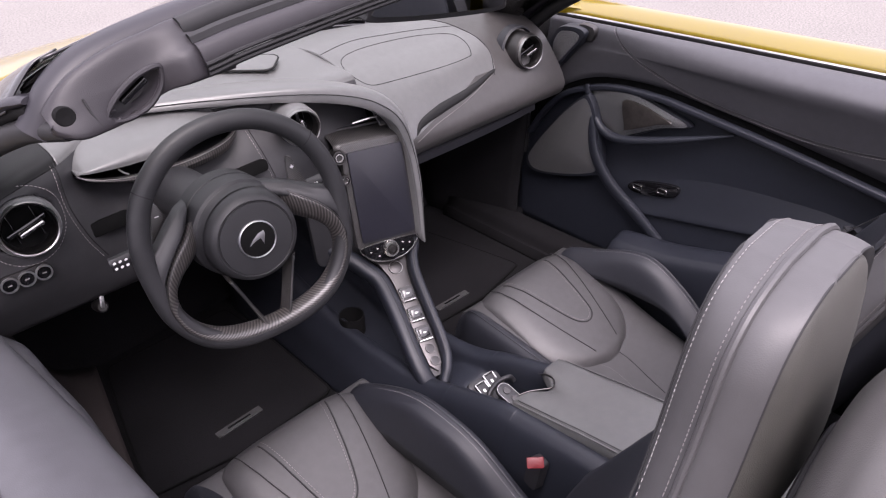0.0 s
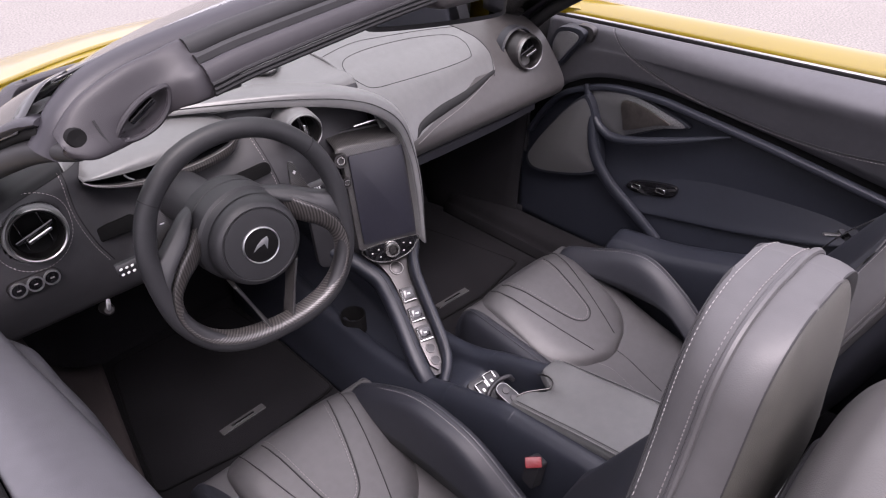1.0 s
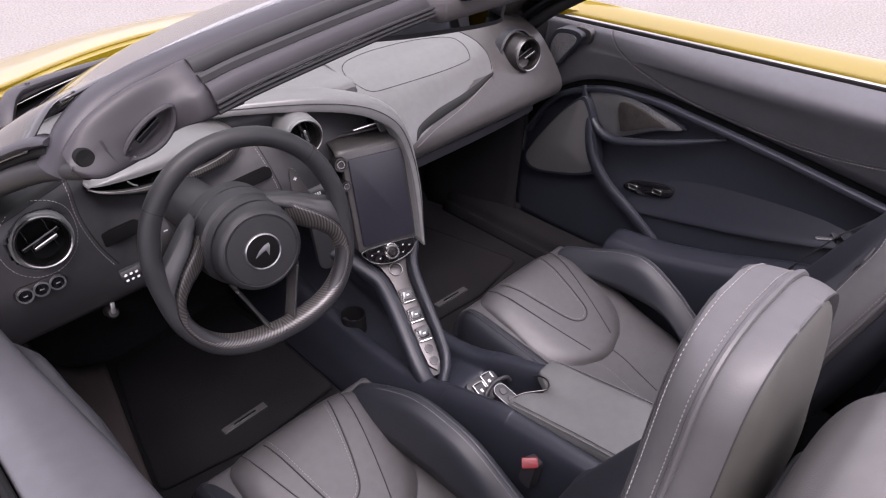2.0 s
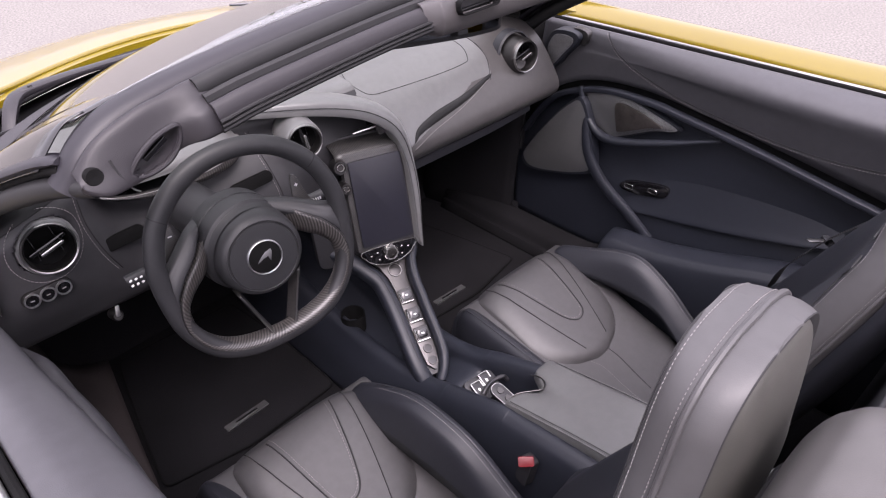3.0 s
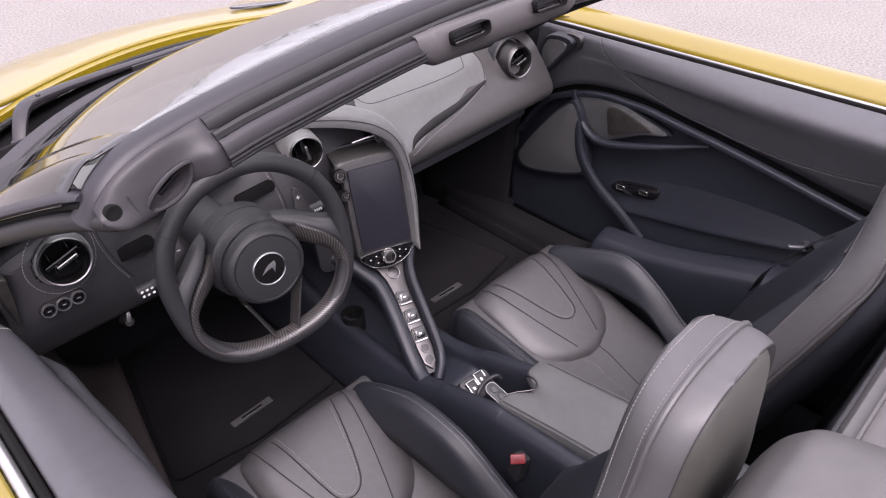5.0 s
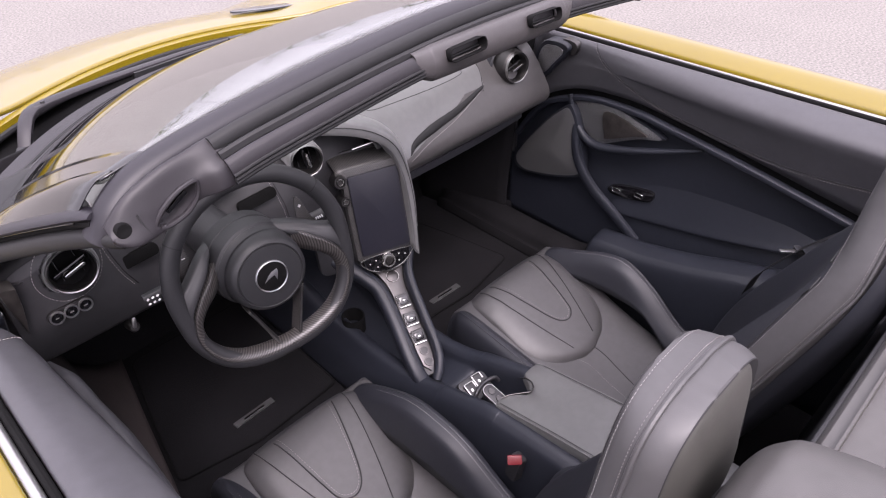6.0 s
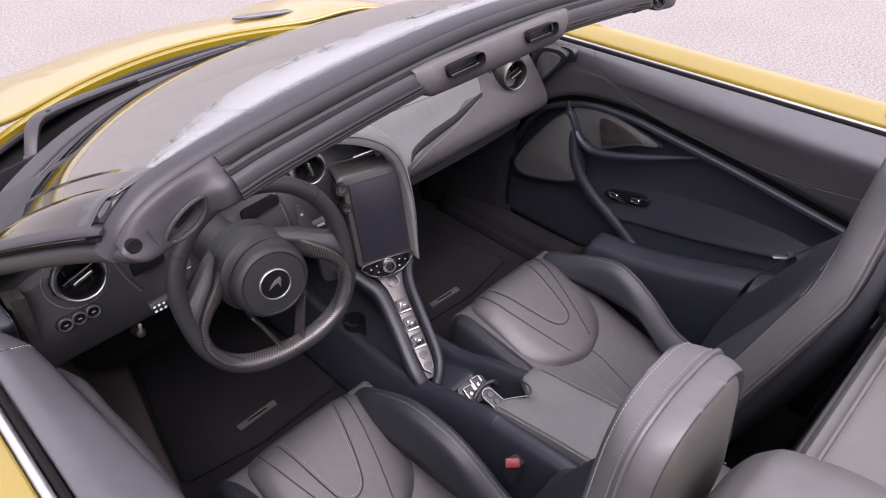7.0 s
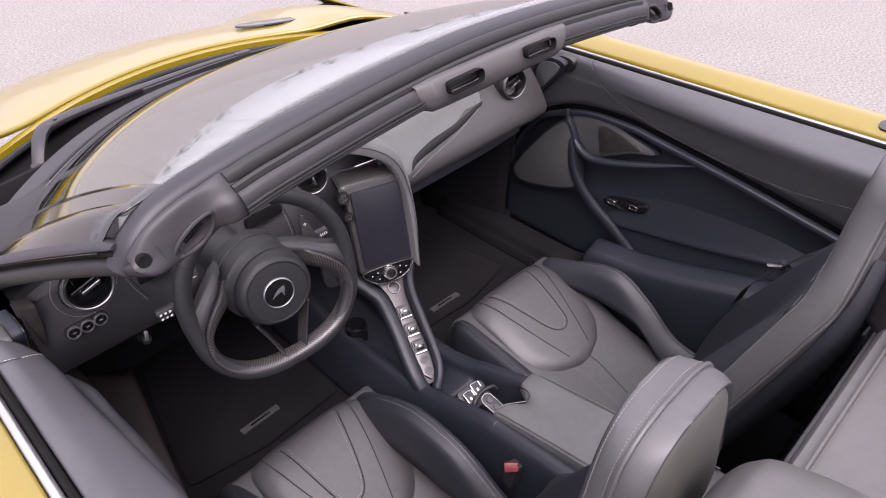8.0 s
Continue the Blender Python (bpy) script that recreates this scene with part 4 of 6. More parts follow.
air_vent("driver_vent", (-0.617, -0.014, 0.795), (-0.05, -1, 0.18), 0.042, dash)
air_vent("passenger_vent", (0.612, -0.024, 0.794), (-0.12, -1, 0.1), 0.040, dash, depth=0.075, barrel=M_SATIN)
part("vent_socket", lathe([(0.062, -0.06), (0.060, -0.034), (0.055, -0.030), (0.052, -0.04)], frame_at((0.612, -0.012, 0.794), (1, -0.12, 0), (0, 0.1, 1))), M_LEATHER, dash, "dark leather vent socket")
air_vent("centre_vent", (-0.114, -0.040, 0.815), (-0.30, -1, 0.12), 0.034, dash, depth=0.12, turn=100)
for c, r in (((-0.617, -0.006, 0.792), 0.064),):
    ring = [(c[0] + r * math.cos(a), c[1] + 0.001, c[2] + r * math.sin(a)) for a in [2 * math.pi * i / 24 for i in range(24)]]
    part("vent_stitching", dashes(draped(tree_d, [(p[0], p[1] - 0.06, p[2]) for p in ring + ring[:1]], (0, 1, 0), 0.0010), 0.0030, 0.0026, 0.00045, up=(0, 1, 0)), M_THREAD, dash)
# three ringed buttons beside the driver's door
row = part("button_panel", slab(rounded(0.084, 0.030, 0.0149, 7), 0.006, frame_at((-0.646, -0.006, 0.713), (1, 0, 0.0), (0, 0.1, 1)), 0.002), M_SATIN, dash, "row of three ringed buttons")
for k in (-1, 0, 1):
    m = frame_at((-0.646 + 0.026 * k, -0.012, 0.713), (1, 0, 0), (0, 0.1, 1))
    part("button_ring", lathe([(0.0135, 0), (0.0132, 0.003), (0.0108, 0.003), (0.0108, 0.0)], m, 24), M_SILVER, row)
    part("button", lathe([(0.0104, 0.0015), (0.0, 0.0022)], m, 24), M_GLOSS, row)
    part("symbol", slab(rounded(0.007, 0.0022, 0.0008), 0.0006, m @ pose(0, 0, 0.0024), 0), M_STITCH, row)
# end trim by the door
part("end_trim", slab([(-0.737, 0.815), (-0.724, 0.814), (-0.710, 0.808), (-0.7125, 0.765), (-0.7165, 0.738), (-0.7220, 0.706), (-0.7275, 0.744), (-0.7325, 0.775)], 0.034, frame_at((0, 0.020, 0), (1, 0, 0), (0, 0, 1)), 0.003), M_HANDLE, dash, "satin grey wedge at the dashboard's end")
part("lower_trim", sweep([(0.14, -0.010, 0.630), (0.3, -0.010, 0.628), (0.5, -0.008, 0.629), (0.66, 0.0, 0.632)], [(-0.02, 0.004), (0.0, 0.012), (0.012, 0.006), (0.012, -0.014), (-0.02, -0.022)], 40), M_LEATHER, dash, "dark lower dashboard trim")
# seams on the driver's side
part("driver_seam", tube(draped(tree_d, [(-0.538, -0.1, 0.86), (-0.540, -0.1, 0.82), (-0.540, -0.1, 0.777), (-0.529, -0.1, 0.726), (-0.511, -0.1, 0.682)], (0, 1, 0)), 0.0011, 60, 6), M_SEAM, dash)
part("driver_stitching", dashes(draped(tree_d, [(-0.545, -0.1, 0.86), (-0.547, -0.1, 0.82), (-0.547, -0.1, 0.777), (-0.536, -0.1, 0.726), (-0.518, -0.1, 0.682)], (0, 1, 0), 0.0010), 0.0030, 0.0026, 0.00045), M_THREAD, dash)
part("column_seam", tube(draped(tree_d, [(-0.175, -0.1, 0.82), (-0.165, -0.1, 0.76), (-0.155, -0.1, 0.70), (-0.15, -0.1, 0.65)], (0, 1, 0)), 0.0011, 60, 6), M_SEAM, dash)
part("column_stitching", dashes(draped(tree_d, [(-0.182, -0.1, 0.82), (-0.172, -0.1, 0.76), (-0.162, -0.1, 0.70), (-0.157, -0.1, 0.65)], (0, 1, 0), 0.0010), 0.0030, 0.0026, 0.00045), M_THREAD, dash)
socket = frame_at((-0.551, 0.006, 0.592), (1, 0, 0), (0, 0.4, 1))
part("lever_boss", lathe([(0.011, -0.03), (0.011, 0.0), (0.008, 0.004), (0.0001, 0.004)], socket, 20), M_SATIN, dash, "small bright lever under the dashboard")
part("lever_tab", slab(rounded(0.008, 0.022, 0.003), 0.006, socket @ pose(0.002, 0.010, 0.002, 0, 0, -15), 0.001), M_RING, dash)
# raised blocks in matt black: the slots' inner shade is put into colour
for x, w in ((-0.488, 0.078), (-0.214, 0.096)):
    part("slot_shade", slab(rounded(w, 0.026, 0.010), 0.012, frame_at((x, 0.034, 0.729), (1, 0, 0.05), (0, 0.35, 1)), 0.003), M_COWL, dash, "raised black block coloured as a dashboard slot's inner shade")
# speaker in the dash top
SP = frame_at((-0.085, 0.265, 0.8635), (0.72, -0.68, 0.0), (0.68, 0.72, 0.02))
part("dash_speaker", slab(rounded(0.20, 0.095, 0.022, 7), 0.005, SP, 0.002), M_DASH, dash, "flat raised panel in the dashboard top")
part("speaker_gap", tube([SP @ Vector((x, y, 0.003)) for x, y in rounded(0.203, 0.098, 0.023, 6)], 0.0022, 80, 6, True, up=(0, 0, 1)), M_SEAM, dash)


# ---- instrument binnacle ----
binnacle = thing("instrument_binnacle", "pale leather-hooded instrument pod with carbon lip behind the wheel", "instrument binnacle")
# across the pod: front edge, crest, hood edge, and the carbon lip's upper and lower edges
POD = ((-0.512, 0.046, 0.832, 0.8285, 0.8265, 0.824), (-0.497, 0.036, 0.841, 0.828, 0.820, 0.814), (-0.465, 0.028, 0.848, 0.8275, 0.811, 0.803), (-0.42, 0.024, 0.852, 0.826, 0.804, 0.790), (-0.36, 0.022, 0.855, 0.826, 0.801, 0.782), (-0.30, 0.024, 0.855, 0.828, 0.802, 0.781), (-0.245, 0.032, 0.848, 0.827, 0.808, 0.786), (-0.212, 0.050, 0.834, 0.822, 0.815, 0.799), (-0.198, 0.075, 0.822, 0.818, 0.816, 0.812))
hood_rows = [[(x, 0.24, 0.852), (x, 0.5 * (0.2 + fy), crest + 0.004), (x, fy + 0.034, crest), (x, fy + 0.012, crest - 0.006), (x, fy + 0.001, 0.5 * (crest + brow) - 0.001), (x, fy - 0.001, brow + 0.002), (x, fy + 0.002, brow), (x, fy + 0.03, brow - 0.001)] for x, fy, crest, brow, up_lip, low_lip in POD]
part("hood", surface(hood_rows, 60, 40), M_DASH, binnacle, "smooth pale leather hood", thick=0.003, away=(0, 0.5, -1))
part("display_recess", surface([[(x, fy + 0.028, brow - 0.002), (x, fy + 0.05, 0.5 * (brow + up_lip)), (x, fy + 0.026, up_lip - 0.001), (x, fy + 0.004, up_lip)] for x, fy, crest, brow, up_lip, low_lip in POD], 50, 14), M_GLOSS, binnacle, "gloss black folded display", thick=0.002, away=(0, 1, 0))
lip_rows = [[(x, fy + 0.006, up_lip), (x, fy - 0.002, up_lip - 0.001), (x, fy - 0.004, 0.5 * (up_lip + low_lip)), (x, fy + 0.002, low_lip), (x, fy + 0.016, low_lip - 0.002)] for x, fy, crest, brow, up_lip, low_lip in POD]
fine_rows = [curve([row[k] for row in lip_rows], 90) for k in range(5)]
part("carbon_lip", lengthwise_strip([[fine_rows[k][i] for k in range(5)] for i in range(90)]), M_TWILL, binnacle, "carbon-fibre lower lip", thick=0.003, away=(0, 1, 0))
part("lip_edge", tube([row[1] for row in lip_rows], 0.0011, 80, 6), M_RING, binnacle, "thin bright edge")
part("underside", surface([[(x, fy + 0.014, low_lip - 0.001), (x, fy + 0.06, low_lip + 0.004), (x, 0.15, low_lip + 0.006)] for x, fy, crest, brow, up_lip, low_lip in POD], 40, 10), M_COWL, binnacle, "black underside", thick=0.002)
part("recess_bar", tube([(-0.448, 0.031, 0.822), (-0.442, 0.030, 0.814), (-0.434, 0.029, 0.808)], 0.0016, 12, 6), M_RING, binnacle, "bright hinge bar")


# ---- steering wheel ----
WHEEL = frame_at((-0.3550, -0.2218, 0.7600), (0.9896, -0.1306, 0.0600), (-0.0347, 0.1881, 0.9815))
wheel = thing("steering_wheel", "dark leather steering wheel with carbon-fibre lower grips", "steering wheel")


def on_wheel(points):
    return [WHEEL @ Vector(p) for p in points]


RIM = [(0, 0.188), (0.075, 0.171), (0.134, 0.120), (0.163, 0.0505), (0.165, -0.023), (0.153, -0.089), (0.117, -0.143), (0.064, -0.171), (0, -0.1775)]
RIM_LOOP = RIM + [(-x, y) for x, y in reversed(RIM[1:-1])]
OUT = WHEEL.to_3x3() @ Vector((0, 0, 1))
part("rim", sweep(on_wheel([(x, y, 0) for x, y in RIM_LOOP]), ring_profile(0.0165, 0.0155, 20, 2.2), 140, True, up=OUT), M_WHEEL, wheel, "thick leather-wrapped rim")
# edges of a horn-shaped spoke, from the hub out to the rim, and of the carbon lining below it
HORN_TOP = [(0.074, 0.077, -0.034), (0.094, 0.071, -0.022), (0.120, 0.053, -0.010), (0.144, 0.034, 0.000), (0.164, 0.020, 0.002)]
HORN_LOW = [(0.080, 0.058, -0.028), (0.101, 0.036, -0.006), (0.129, 0.012, 0.006), (0.151, -0.018, 0.009), (0.162, -0.050, 0.004)]
EDGE_OUT = [(0.074, 0.050, -0.024), (0.098, 0.032, -0.002), (0.127, 0.008, 0.009), (0.149, -0.022, 0.013), (0.158, -0.054, 0.014), (0.155, -0.085, 0.014), (0.138, -0.121, 0.014), (0.105, -0.150, 0.014), (0.064, -0.166, 0.014), (0.022, -0.172, 0.014), (0.0, -0.173, 0.014)]
EDGE_IN = [(0.074, 0.006, -0.030), (0.096, -0.010, -0.016), (0.120, -0.026, -0.008), (0.137, -0.046, -0.004), (0.141, -0.066, -0.003), (0.137, -0.090, -0.002), (0.118, -0.119, -0.002), (0.088, -0.141, -0.002), (0.050, -0.153, -0.002), (0.018, -0.157, -0.002), (0.0, -0.158, -0.002)]


def flip(points, s):
    return [(s * x, y, z) for x, y, z in points]


for s in (-1, 1):
    rows = []
    drop = (0.018, 0.018, 0.013, 0.005, 0.0) if s > 0 else (0.0,) * 5
    top_line = [(x, y - d, z) for (x, y, z), d in zip(HORN_TOP, drop)]
    low_line = [(x, y - 0.6 * d, z) for (x, y, z), d in zip(HORN_LOW, drop)]
    if s > 0:
        top_line[0], low_line[0] = (0.045, 0.068, -0.036), (0.050, 0.044, -0.030)
    for a, b in zip(curve(flip(top_line, s), 24), curve(flip(low_line, s), 24)):
        ring = [a, a * 0.75 + b * 0.25 + Vector((0, 0, 0.005)), a * 0.45 + b * 0.55 + Vector((0, 0, 0.007)), a * 0.12 + b * 0.88 + Vector((0, 0, 0.005)), b, b + Vector((0, 0, -0.022)), a + Vector((0, 0, -0.022))]
        rows.append([WHEEL @ q for q in curve(ring, 28, True)])
    bm = grid(rows, True)
    vs = list(bm.verts)
    bm.faces.new(vs[:28])
    bm.faces.new(list(reversed(vs[-28:])))
    bmesh.ops.recalc_face_normals(bm, faces=bm.faces)
    part("spoke", bm, M_WHEEL, wheel, "smooth leather horn-shaped spoke", angle=60)
    rows = []
    for a, b in zip(curve(flip(EDGE_OUT, s), 90), curve(flip(EDGE_IN, s), 90)):
        deep = Vector((0, 0, -0.020))
        ring = [a, a * 0.7 + b * 0.3 + Vector((0, 0, 0.006)), a * 0.3 + b * 0.7 + Vector((0, 0, 0.007)), b, b + deep * 0.5, a * 0.6 + b * 0.4 + deep, a + deep]
        rows.append([WHEEL @ q for q in curve(ring, 21, True)])
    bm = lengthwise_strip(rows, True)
    bmesh.ops.recalc_face_normals(bm, faces=bm.faces)
    part("carbon_grip", bm, M_TWILL, wheel, "ribbed carbon-fibre inner grip", angle=60)
    part("grip_edge", tube([WHEEL @ Vector((x, y, z + 0.0012)) for x, y, z in flip(EDGE_OUT, s)], 0.0013, 110, 6), M_SATIN, wheel, "thin bright edge of the grip")
    # slim blade between hub and lower rim
    rows = []
    for (x, y), w in (((0.058, -0.060), 0.008), ((0.047, -0.090), 0.007), ((0.034, -0.128), 0.0065), ((0.021, -0.168), 0.009)):
        rows.append([WHEEL @ Vector((s * (x + a * w), y + b, z)) for a, b, z in ((0.5, 0.002, 0.004), (0.35, 0.001, 0.008), (-0.35, -0.001, 0.008), (-0.5, -0.002, 0.004), (-0.9, -0.002, -0.022), (0.3, 0.002, -0.022))])
    bm = grid([[q for q in row] for row in rows], True)
    bmesh.ops.recalc_face_normals(bm, faces=bm.faces)
    part("lower_spoke", bm, M_WEAVE, wheel, "slim carbon-fibre lower spoke")
    part("spoke_edge", tube(on_wheel([(s * x, y, 0.0085) for x, y in ((0.057, -0.064), (0.047, -0.090), (0.034, -0.128), (0.022, -0.162))]), 0.0019, 20, 6), M_RING, wheel, "bright edge of the lower spoke")
    # gear paddles behind the rim
    blade = [(s * x, y) for x, y in ((0.085, 0.020), (0.104, 0.026), (0.111, 0.080), (0.115, 0.087), (0.122, 0.083), (0.136, 0.036), (0.150, 0.014), (0.126, -0.010), (0.09, -0.010))]
    part("paddle", slab(blade, 0.006, WHEEL @ Matrix.Translation((0, 0, -0.056)), 0.002), M_WEAVE, wheel, "carbon gear paddle")
    for w, h in ((0.007, 0.0018), (0.0018, 0.007)):
        if s > 0 or w > h:
            part("paddle_mark", slab(rounded(w, h, 0.0006), 0.0008, WHEEL @ Matrix.Translation((s * 0.1185, 0.066, -0.0498)), 0), M_WHITE, wheel)
    seam = [(s * 0.1335, 0.1215, 0.0), (s * 0.1345, 0.1203, 0)]
    part("rim_seam", sweep(on_wheel(seam), ring_profile(0.0169, 0.0159, 20, 2.2), 2, up=OUT, smooth=False), M_SEAM, wheel)
part("hub", lathe([(0.0001, 0.031), (0.045, 0.0305), (0.0600, 0.029), (0.0608, 0.0268), (0.0628, 0.0268), (0.0640, 0.0285), (0.0690, 0.026), (0.0735, 0.019), (0.0760, 0.008), (0.0775, -0.008), (0.0785, -0.028)], WHEEL, 64), M_WHEEL, wheel, "round leather airbag hub with a grooved rim")
part("hub_ring", lathe([(0.0606, 0.0262), (0.0618, 0.0273), (0.0630, 0.0262)], WHEEL, 64), M_SEAM, wheel)
part("badge_disc", lathe([(0.0001, 0.0335), (0.0275, 0.0335), (0.0295, 0.032), (0.0295, 0.027)], WHEEL, 40), M_COWL, wheel, "black round badge")
part("badge_ring", lathe([(0.0288, 0.0295), (0.0292, 0.0340), (0.0302, 0.0350), (0.0313, 0.0340), (0.0320, 0.0285)], WHEEL, 56), M_SILVER, wheel, "chrome badge ring")
swoosh = [(-0.0160, -0.0060), (-0.0075, 0.0030), (0.0020, 0.0095), (0.0125, 0.0120), (0.0135, 0.0060), (0.0075, -0.0100), (0.0050, 0.0010), (-0.0040, -0.0010)]
part("badge_shape", slab(swoosh, 0.0015, WHEEL @ Matrix.Translation((0, 0, 0.0334)), 0.0004), M_SILVER, wheel, "plain silver badge shape")
column = thing("steering_column", "black steering column shroud with stalks", "steering column")
COLUMN = WHEEL @ frame_at((0, 0, 0), (1, 0, -0.16), (0, 1, 0.15))
part("shroud", lathe([(0.0775, -0.012), (0.080, -0.024), (0.0815, -0.026), (0.0800, -0.0285), (0.0845, -0.032), (0.0865, -0.058), (0.0850, -0.0595), (0.0850, -0.062), (0.0868, -0.0635), (0.086, -0.090), (0.080, -0.098), (0.050, -0.100), (0.048, -0.24)], COLUMN, 56), M_WHEEL, column, "grooved round leather shroud")
part("left_stalk", sweep([(-0.43, -0.14, 0.750), (-0.49, -0.128, 0.748), (-0.548, -0.118, 0.742)], ring_profile(0.013, 0.010, 10, 2.6), 16, up=OUT, scales=[0.7, 1.0, 0.9]), M_PLASTIC, column, "black stalk with white symbols")
stalk = frame_at((-0.535, -0.131, 0.744), (1, -0.1, 0.05), (0, 0.309, 0.951))
for k in range(6):
    part("stalk_symbol", slab(rounded(0.005, 0.0035, 0.0012), 0.0008, stalk @ pose(-0.009 + 0.009 * (k % 3), 0.005 - 0.009 * (k // 3), 0.0, 0, 0, 20), 0), M_WHITE, column)
part("right_stalk", sweep(on_wheel([(0.07, -0.004, -0.10), (0.12, 0.004, -0.095), (0.185, 0.009, -0.090)]), ring_profile(0.0125, 0.009, 12), 16, up=OUT), M_PLASTIC, column, "black stalk with white symbols")
for k in range(4):
    part("stalk_symbol", slab(rounded(0.0022, 0.006, 0.0006), 0.0008, WHEEL @ pose(0.156 + 0.0045 * k, 0.009, -0.0815, 0, 0, 8), 0), M_WHITE, column)
part("stalk_tip", sweep(on_wheel([(0.180, 0.0085, -0.090), (0.196, 0.007, -0.090)]), ring_profile(0.0135, 0.0100, 12), 4, up=OUT), M_CHROME, column, "bright stalk collar")


# ---- centre stack and console ----
console = thing("centre_console", "driver-angled centre console with portrait touchscreen and leather rails", "centre console")
STACK = frame_at((0.035, -0.085, 0.625), (0.955, -0.295, 0.0), (0.08, 0.262, 0.962))


part("screen", slab(rounded(0.126, 0.204, 0.004), 0.006, STACK @ Matrix.Translation((0.002, 0.003, -0.004)), 0.001), M_SCREEN, console, "dark portrait touchscreen")
part("screen_frame", slab(rounded(0.146, 0.236, 0.010), 0.020, STACK @ Matrix.Translation((0.0, 0.004, -0.0265)), 0.005), M_WEAVE, console, "carbon-fibre screen surround")
part("carbon_shelf", surface([[STACK @ Vector((x, 0.108, -0.008)), STACK @ Vector((x, 0.122, -0.010)), STACK @ Vector((x, 0.134, -0.028)), STACK @ Vector((x, 0.146, -0.07))] for x in (-0.085, -0.03, 0.03, 0.078)], 10, 16), M_WEAVE, console, "carbon shelf over the screen", thick=0.004)
part("rear_cover", slab(rounded(0.22, 0.30, 0.02), 0.02, STACK @ Matrix.Translation((-0.045, 0.0, -0.085)), 0.004), M_PLASTIC, console)
part("vent_blade", tube([STACK @ Vector((-0.028, 0.160, -0.028)), STACK @ Vector((0.0, 0.163, -0.027)), STACK @ Vector((0.030, 0.165, -0.028))], 0.0028, 16, 8), M_CHROME, console, "bright vent blade")
# the leather arch that wraps over the screen and down its side
LIP = [(-0.40, 0.15, 0.868), (-0.27, 0.085, 0.866), (-0.118, 0.015, 0.853), (-0.013, -0.027, 0.832), (0.051, -0.056, 0.806), (0.091, -0.079, 0.768), (0.106, -0.101, 0.705), (0.103, -0.124, 0.630), (0.088, -0.155, 0.512)]
CROWN = [(-0.40, 0.17, 0.882), (-0.26, 0.10, 0.884), (-0.10, 0.02, 0.878), (0.01, -0.022, 0.860), (0.075, -0.052, 0.832), (0.113, -0.078, 0.785), (0.126, -0.098, 0.712), (0.120, -0.124, 0.632), (0.096, -0.157, 0.508)]
BACK = [(-0.42, 0.30, 0.852), (-0.22, 0.25, 0.848), (-0.05, 0.18, 0.842), (0.06, 0.12, 0.820), (0.135, 0.055, 0.788), (0.165, 0.012, 0.75), (0.175, -0.012, 0.70), (0.17, -0.01, 0.63), (0.13, -0.09, 0.50)]
wrap = []
for a, b, c in zip(LIP, CROWN, BACK):
    a, b, c = Vector(a), Vector(b), Vector(c)
    inside = a + (a - b) * 0.25 + Vector((0.012, 0.045, 0.0))
    wrap.append([tuple(inside), tuple(a + Vector((0.003, 0.012, 0))), tuple(a), tuple(a * 0.45 + b * 0.55 + Vector((-0.002, -0.006, 0.001))), tuple(b), tuple(b * 0.62 + c * 0.38 + Vector((0.004, 0.0, 0.007))), tuple(c)])
part("arch_hood", surface(wrap, 70, 26), M_DASH, console, "leather arch sweeping over the screen", thick=0.004)
part("arch_seam", tube([tuple(Vector(a) * 0.5 + Vector(b) * 0.5 + Vector((-0.001, -0.008, 0.002))) for a, b in zip(LIP, CROWN)], 0.0009, 80, 6), M_SEAM, console)
# round knobs between wheel and screen
for p, r in ((-0.078, 0.098), 0.0165), ((-0.074, 0.048), 0.013):
    m = STACK @ Matrix.Translation((p[0], p[1], -0.004))
    k = part("knob", lathe([(r, -0.03), (r, 0.0), (r * 0.9, 0.004), (r * 0.7, 0.004), (r * 0.65, 0.0), (0.0001, 0.0)], m, 28), M_SATIN, console, "small round metal button")
    part("knob_ring", lathe([(r * 0.6, 0.001), (r * 0.55, 0.004), (r * 0.4, 0.004), (r * 0.35, 0.001)], m, 28), M_CHROME, k)
# climate panel
m = STACK @ Matrix.Translation((0.0, -0.121, -0.004))
climate = [(-0.062, 0.013), (0.062, 0.013), (0.058, -0.010), (0.035, -0.026), (0.0, -0.032), (-0.035, -0.026), (-0.058, -0.010)]
part("climate_panel", slab(climate, 0.006, m, 0.0015), M_GLOSS, console, "black climate panel")
part("climate_edge", tube([m @ Vector((x, y, 0.006)) for x, y in climate], 0.0014, 60, 6, True, up=STACK.to_3x3() @ Vector((0, 0, 1))), M_CHROME, console, "chrome panel edge")
k = part("climate_knob", lathe([(0.019, 0.004), (0.0185, 0.014), (0.016, 0.018), (0.012, 0.018), (0.011, 0.012), (0.0001, 0.012)], m @ Matrix.Translation((0.0, -0.004, 0)), 32), M_CHROME, console, "chrome rotary knob")
part("knob_cap", lathe([(0.0108, 0.0125), (0.009, 0.0165), (0.006, 0.017), (0.005, 0.0155), (0.0001, 0.0155)], m @ Matrix.Translation((0.0, -0.004, 0)), 28), M_SATIN, k)
for x, y in ((-0.047, -0.002), (-0.031, 0.003), (-0.029, -0.015), (0.031, 0.003), (0.047, -0.002), (0.029, -0.015)):
    part("panel_symbol", slab(rounded(0.004, 0.0028, 0.001), 0.0008, m @ Matrix.Translation((x, y, 0.0062)), 0), M_THREAD, console)
